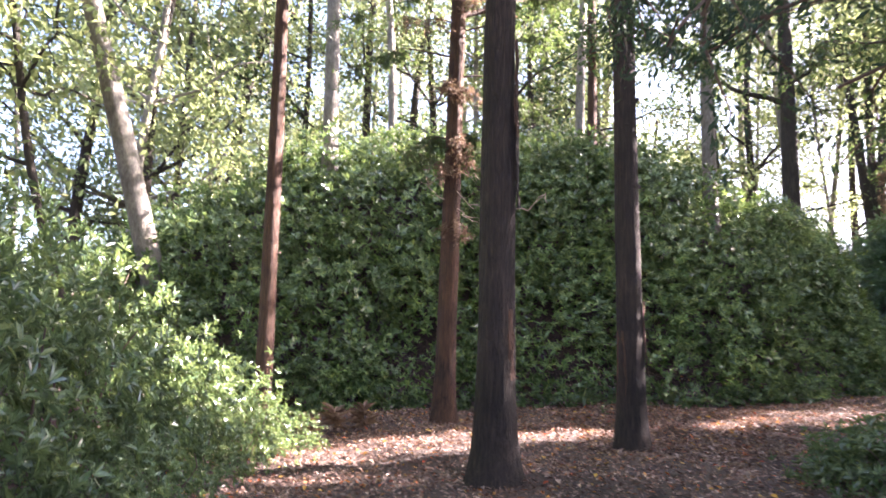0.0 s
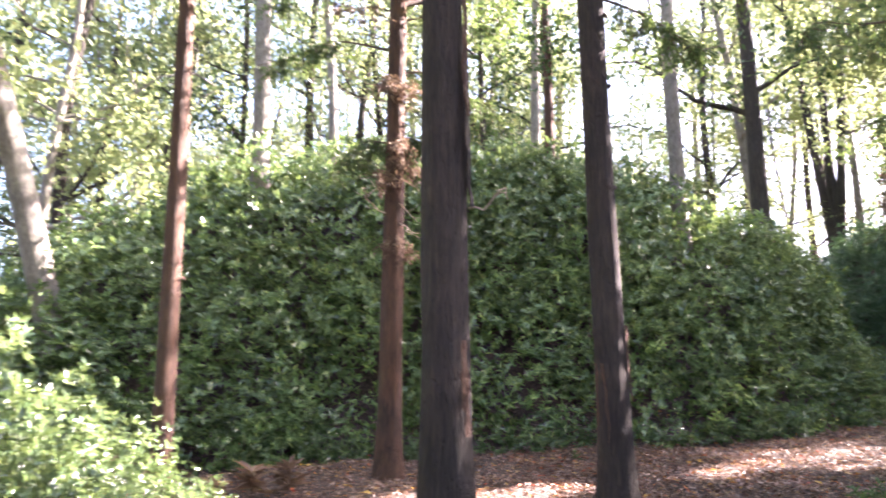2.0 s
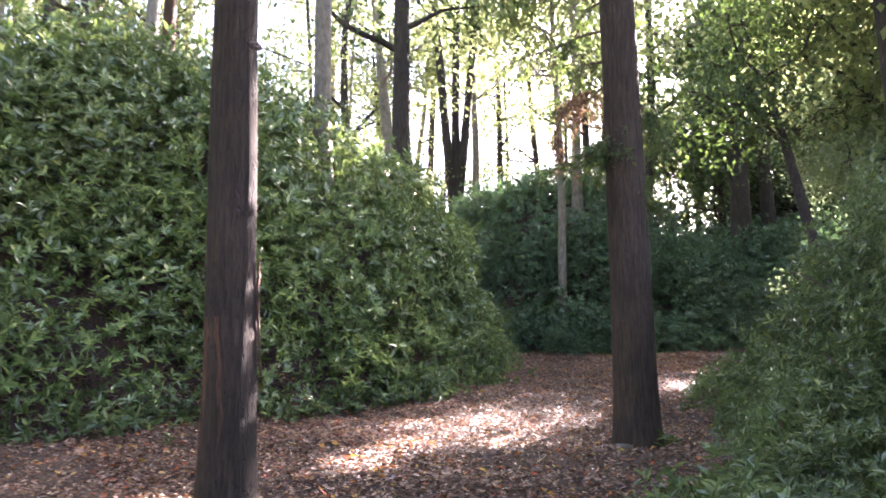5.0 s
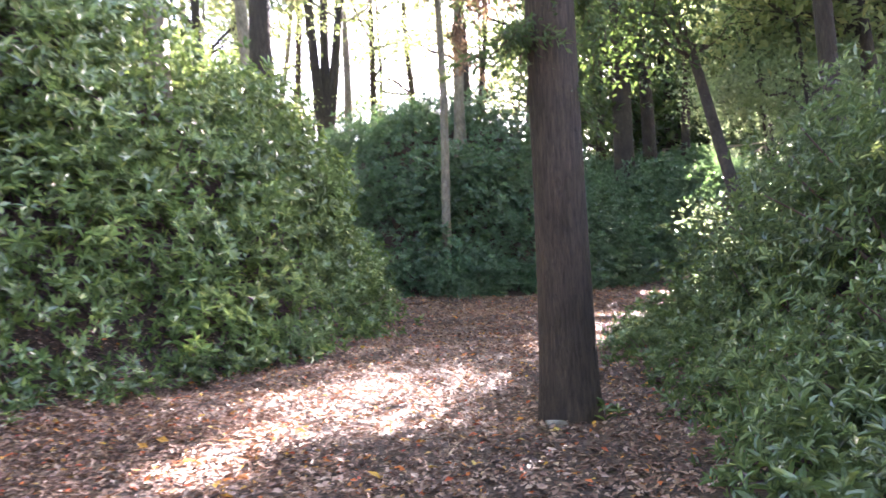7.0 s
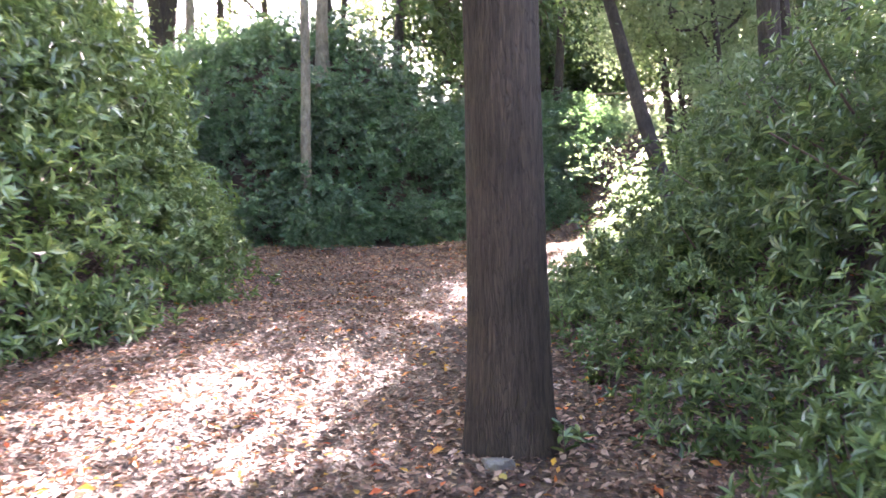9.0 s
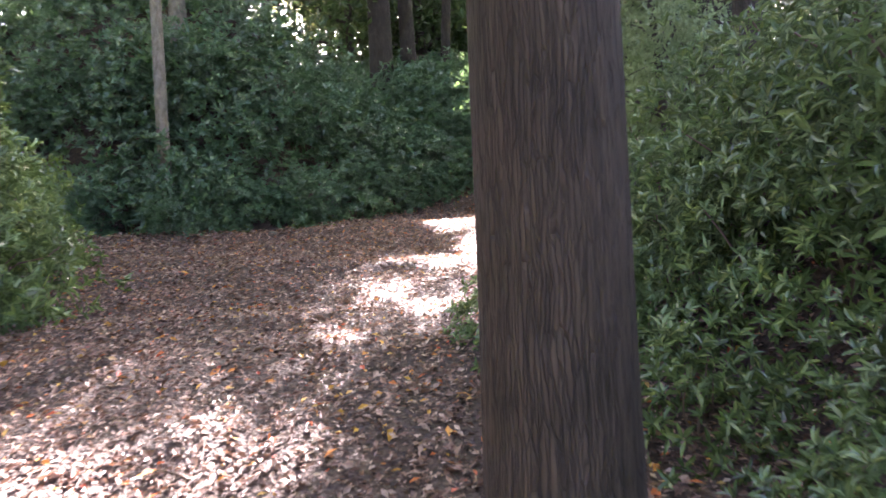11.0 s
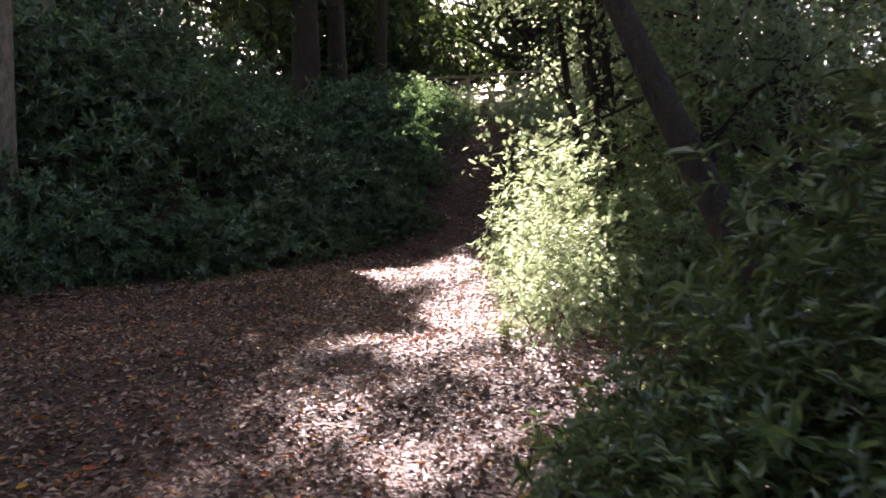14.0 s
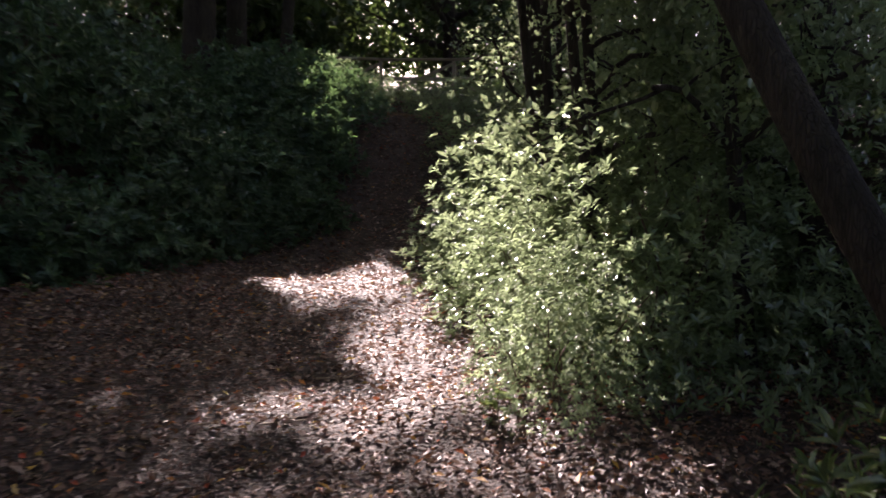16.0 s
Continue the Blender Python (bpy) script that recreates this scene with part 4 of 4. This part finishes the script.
# ---- the car on the road above ----
def solid(outline, x0, x1, inset=0.0, bevel=0.03):
    """A profile in the y-z plane, thickened across x, drawn in towards the far edges, with rounded edges."""
    bm = bmesh.new()
    mid = Vector((0, sum(p[0] for p in outline) / len(outline), sum(p[1] for p in outline) / len(outline)))
    a = [bm.verts.new((x0, y, z)) for y, z in outline]
    b = [bm.verts.new((x1, y, z)) for y, z in outline]
    bm.faces.new(a[::-1])
    bm.faces.new(b)
    for i in range(len(a)):
        j = (i + 1) % len(a)
        bm.faces.new((a[i], a[j], b[j], b[i]))
    if inset:
        top = max(p[1] for p in outline)
        for v in bm.verts:
            v.co.x *= 1 - inset * (v.co.z - 0.9) / (top - 0.9)
    bmesh.ops.recalc_face_normals(bm, faces=bm.faces[:])
    if bevel:
        bmesh.ops.bevel(bm, geom=bm.edges[:], offset=bevel, segments=2, affect="EDGES", profile=0.6)
    return bm


def bm_part(name, bm, mat, parent, label=""):
    me = bpy.data.meshes.new(name)
    bm.to_mesh(me)
    bm.free()
    me.materials.append(mat)
    return part(name, me, parent, label)


PAINT = plain("silver_car_paint", (0.6, 0.61, 0.62), 0.22, 0.6, 0.03)
GLASS = plain("dark_car_glass", (0.015, 0.018, 0.02), 0.04, 0.0, 0.1)
RUBBER = plain("tyre_rubber", (0.02, 0.02, 0.02), 0.8)
ALLOY = plain("alloy", (0.5, 0.5, 0.5), 0.3, 0.9)


def build_car(x, y):
    car = thing("car", (x, y, h(x, y)), "silver estate car on the road beyond the hedge", "car")
    bm_part("body", solid([(-2.2, 0.35), (2.2, 0.35), (2.25, 0.75), (2.15, 0.98), (-1.0, 0.95), (-2.05, 0.82), (-2.25, 0.6)], -0.86, 0.86, 0, 0.06), PAINT, car)
    bm_part("cabin", solid([(2.1, 0.93), (1.85, 1.42), (1.2, 1.5), (0.0, 1.5), (-0.35, 1.45), (-1.15, 0.93)], -0.82, 0.82, 0.2, 0.04), PAINT, car)
    for side in (-1, 1):
        for a, b, c, d in ((-0.95, -0.33, 0.12, 0.12), (0.2, 0.2, 1.02, 1.02), (1.1, 1.1, 1.9, 1.72)):
            bm = bmesh.new()
            vs = []
            for yy, zz in ((a, 0.98), (c if c > a else d, 0.98), (d, 1.38), (b, 1.38)):
                k = 0.82 * (1 - 0.2 * (zz - 0.9) / 0.6) + 0.006
                vs.append(((side * k, yy, zz), (side * (k - 0.02), yy, zz)))
            o = [bm.verts.new(v[0]) for v in vs]
            q = [bm.verts.new(v[1]) for v in vs]
            bm.faces.new(o), bm.faces.new(q[::-1])
            for i in range(4):
                bm.faces.new((o[i], o[(i + 1) % 4], q[(i + 1) % 4], q[i]))
            bmesh.ops.recalc_face_normals(bm, faces=bm.faces[:])
            bm_part("side_window", bm, GLASS, car)
        for wy in (-1.35, 1.35):
            wheel = part("wheel", mesh_of("tyre", *tube([(side * 0.66, wy, 0.32), (side * 0.68, wy, 0.32), (side * 0.86, wy, 0.32), (side * 0.88, wy, 0.32)], [0.24, 0.32, 0.32, 0.24], 28), RUBBER, True), car)
            part("rim", mesh_of("rim", *tube([(side * 0.8, wy, 0.32), (side * 0.85, wy, 0.32), (side * 0.87, wy, 0.32)], [0.21, 0.2, 0.03], 20), ALLOY, True), wheel)
        part("roof_rail", mesh_of("roof_rail", *tube([(side * 0.62, 1.5, 1.49), (side * 0.62, 1.3, 1.55), (side * 0.62, 0.1, 1.55), (side * 0.62, -0.2, 1.47)], [0.018] * 4, 8), ALLOY, True), car)
        bm = bmesh.new()
        bmesh.ops.create_cube(bm, size=1, matrix=pose(side * 0.95, -0.75, 1.02) @ Matrix.Diagonal((0.2, 0.1, 0.14, 1)))
        bmesh.ops.bevel(bm, geom=bm.edges[:], offset=0.03, segments=2, affect="EDGES")
        bm_part("mirror", bm, PAINT, car)
        bm = bmesh.new()
        bmesh.ops.create_cube(bm, size=1, matrix=pose(side * 0.66, -2.17, 0.7) @ Matrix.Diagonal((0.34, 0.16, 0.13, 1)))
        bmesh.ops.bevel(bm, geom=bm.edges[:], offset=0.03, segments=2, affect="EDGES")
        bm_part("headlight", bm, GLASS, car)
    bm = solid([(-0.42, 1.44), (-1.1, 0.97), (-1.13, 0.99), (-0.44, 1.47)], -0.66, 0.66, 0, 0)
    bm_part("windscreen", bm, GLASS, car)


build_car(32.9, 24.6)


# ---- a wooden fence along the road ----
FENCE_WOOD = plain("weathered_fence_wood", (0.3, 0.25, 0.2), 0.8, 0.0, 0.35, 20)


def board(name, a, b, wide, deep, parent):
    """A bevelled timber from a to b."""
    a, b = Vector(a), Vector(b)
    bm = bmesh.new()
    m = pose(*((a + b) / 2)) @ (b - a).to_track_quat("Z", "X").to_matrix().to_4x4() @ Matrix.Diagonal((deep, wide, (b - a).length, 1))
    bmesh.ops.create_cube(bm, size=1, matrix=m)
    bmesh.ops.bevel(bm, geom=bm.edges[:], offset=0.012, segments=1, affect="EDGES")
    bm_part(name, bm, FENCE_WOOD, parent)


FENCE_Y = (14.4, 16.6, 18.8, 21.0, 23.2)
fz = h(30.5, 18.8)
fence = thing("fence", (30.5, 18.8, fz), "weathered wooden post-and-rail fence along the road", "fence")
for y in FENCE_Y:
    board("post", (0, y - 18.8, h(30.5, y) - fz - 0.3), (0, y - 18.8, h(30.5, y) - fz + 1.15), 0.11, 0.11, fence)
for y0, y1 in zip(FENCE_Y[:-1], FENCE_Y[1:]):
    z0, z1 = h(30.5, y0) - fz, h(30.5, y1) - fz
    board("rail", (0, y0 - 18.86, z0 + 1.2), (0, y1 - 18.74, z1 + 1.2), 0.14, 0.06, fence)
    board("rail", (-0.085, y0 - 18.8, z0 + 0.62), (-0.085, y1 - 18.8, z1 + 0.62), 0.05, 0.12, fence)
    board("brace", (0.08, y0 - 18.75, z0 + 1.1), (0.08, y1 - 18.85, z1 + 0.15), 0.04, 0.09, fence)
POLE_GREY = plain("weathered_pole_grey", (0.42, 0.42, 0.41), 0.7)
pole = thing("utility_pole", (48, 24.35, h(48, 24.35)), "pale grey pole beyond the road", "pole")
part("shaft", mesh_of("shaft", *tube(bend((0, 0, -0.3), (0, 0, 10), 12, np.random.default_rng(3), 0.001), np.linspace(0.16, 0.11, 12), 14), POLE_GREY, True), pole)
part("cap", mesh_of("cap", *tube([(0, 0, 9.9), (0, 0, 10.02), (0, 0, 10.06)], [0.13, 0.13, 0.02], 12), ALLOY, True), pole)

# ---- fallen leaves ----
def fallen(n, box, size, seed):
    r = np.random.default_rng(seed)
    x, y = r.uniform(box[0], box[2], n), r.uniform(box[1], box[3], n)
    open_ = (foot_distance(x, y, BANK_FOOT) < 0.5) & (foot_distance(x, y, MOUND_FOOT) < 0.5) & (foot_distance(x, y, SOUTH_FOOT) < 0.8)
    x, y = x[open_], y[open_]
    n = len(x)
    z = height(x, y) + r.uniform(0.004, 0.035, n)
    a = r.uniform(0, 6.3, n)
    along = np.stack([np.cos(a), np.sin(a), r.normal(0, 0.3, n)], 1)
    up = np.stack([r.normal(0, 0.4, n), r.normal(0, 0.4, n), np.ones(n)], 1)
    s = size * r.uniform(0.45, 1.35, n)
    return chips(np.stack([x, y, z], 1), along, up, s, s * r.uniform(0.35, 0.65, n))


ob = new("fallen_leaves", mesh_of("fallen_leaves", *joined([fallen(130000, (2, 8.5, 17, 18.5), 0.055, 1), fallen(50000, (-4, 4, 5, 15.5), 0.06, 2), fallen(18000, (-4, -4, 5, 4), 0.075, 7), fallen(30000, (17, 13.5, 30, 19.5), 0.07, 3), fallen(26000, (8.5, 18.5, 15.5, 26), 0.075, 4)]), LITTER))
tagged(ob, "scattered dry brown leaves, a few yellow and red", "leaf litter", kind="stuff")


AUTUMN = leaf_material("bright_autumn_leaf", [(0.0, (0.5, 0.33, 0.05)), (0.4, (0.55, 0.2, 0.04)), (0.7, (0.45, 0.08, 0.03)), (1.0, (0.55, 0.42, 0.12))], 0.2, 0.5, (0.6, 0.3, 0.06), 0.4)
ob = new("autumn_leaves", mesh_of("autumn_leaves", *joined([fallen(620, (3, 9, 17, 17.5), 0.08, 5), fallen(260, (-2, 6, 5, 14), 0.085, 6)]), AUTUMN))
tagged(ob, "sparse bright yellow, orange and red fallen leaves", "leaf litter", kind="stuff")


def fallen_twig(x, y, size, seed):
    r = np.random.default_rng(seed)
    a = r.uniform(0, 6.3)
    way = np.array([math.cos(a), math.sin(a), 0]) * size
    line = bend((0, 0, 0.012), way + np.array([0, 0, 0.012]), 8, r, 0.04)
    line[:, 2] = [h(x + q[0], y + q[1]) - h(x, y) + 0.014 for q in line]
    shapes = [tube(line, np.linspace(0.009, 0.003, 8), 6)]
    for q in (3, 5):
        tip = line[q] + np.array([way[0] * 0.3 - way[1] * 0.2, way[1] * 0.3 + way[0] * 0.2, 0.01])
        shapes.append(tube(bend(line[q], tip, 4, r, 0.05), np.linspace(0.004, 0.002, 4), 5))
    ob = new("fallen_twig", mesh_of("fallen_twig", *joined(shapes), PALE_TWIG if seed % 2 else TWIG, True))
    ob.location = (x, y, h(x, y))
    tagged(ob, "thin broken twig lying among the fallen leaves", "twig", "twigs on the ground")


r2 = np.random.default_rng(77)
for k in range(26):
    u = r2.uniform(0, 1)
    fallen_twig(3.5 + 11.5 * u + r2.normal(0, 0.5), 11.0 + 3.3 * u + r2.normal(0, 0.7), r2.uniform(0.15, 0.4), k)

# ---- small things on the ground ----
def stone(x, y, size, label, seed):
    bm = bmesh.new()
    bmesh.ops.create_icosphere(bm, subdivisions=3, radius=size)
    for v in bm.verts:
        v.co *= 1 + 0.35 * noise.noise(v.co * (1.6 / size) + Vector((seed, 0, 0)))
        v.co.z = v.co.z * 0.75 if v.co.z < size * 0.45 else size * 0.34 + v.co.z * 0.12
    me = bpy.data.meshes.new("stone")
    bm.to_mesh(me)
    bm.free()
    me.materials.append(STONE)
    ob = new("stone", me)
    ob.location = (x, y, h(x, y) + size * 0.3)
    ob.rotation_euler = (0.1, 0.15, seed)
    tagged(ob, label, "stone")


stone(6.45, 10.0, 0.08, "pale grey stone at the foot of the trunk", 1)
stone(15.05, 18.0, 0.07, "small pale stone at the edge of the mound", 2)


def sprout(x, y, size, seed, mat=DIMMED_SHRUB_LEAF, label="small green sprout among the fallen leaves", name="sprout", n=14):
    r = np.random.default_rng(seed)
    ob = thing(name, (x, y, h(x, y)), label, "plant")
    part("stem", mesh_of("stem", *tube(bend((0, 0, -0.02), (0, 0, size), 6, r, 0.05), np.linspace(0.006, 0.002, 6), 5), TWIG, True), ob)
    a = r.uniform(0, 6.3, n)
    at = np.stack([np.zeros(n), np.zeros(n), r.uniform(0.15, 1, n) * size], 1)
    along = np.stack([np.cos(a), np.sin(a), r.uniform(-0.1, 0.9, n)], 1)
    part("foliage", mesh_of("foliage", *leaves(at, along, np.tile([0.0, 0, 1], (n, 1)), size * r.uniform(0.5, 0.9, n), size * 0.22), mat), ob)


sprout(6.84, 9.84, 0.17, 1)
sprout(6.98, 9.82, 0.13, 2)
for k, (x, y) in enumerate(((2.9, 13.3), (3.6, 13.5), (7.6, 14.4), (10.4, 16.2), (14.9, 18.4), (15.6, 17.9), (16.3, 17.6), (7.4, 9.2), (8.3, 10.35), (11.6, 12.3), (13.6, 13.0))):
    sprout(x, y, 0.14 + 0.02 * (k % 4), 10 + k)
for k, (x, y) in enumerate(((-1.55, 11.4), (-1.15, 11.7), (-1.9, 10.9))):
    sprout(x, y, 0.34, 30 + k, DEAD_SPRAY, "dry brown twiggy plant at the edge of the shrubs", "dry_plant", 46)
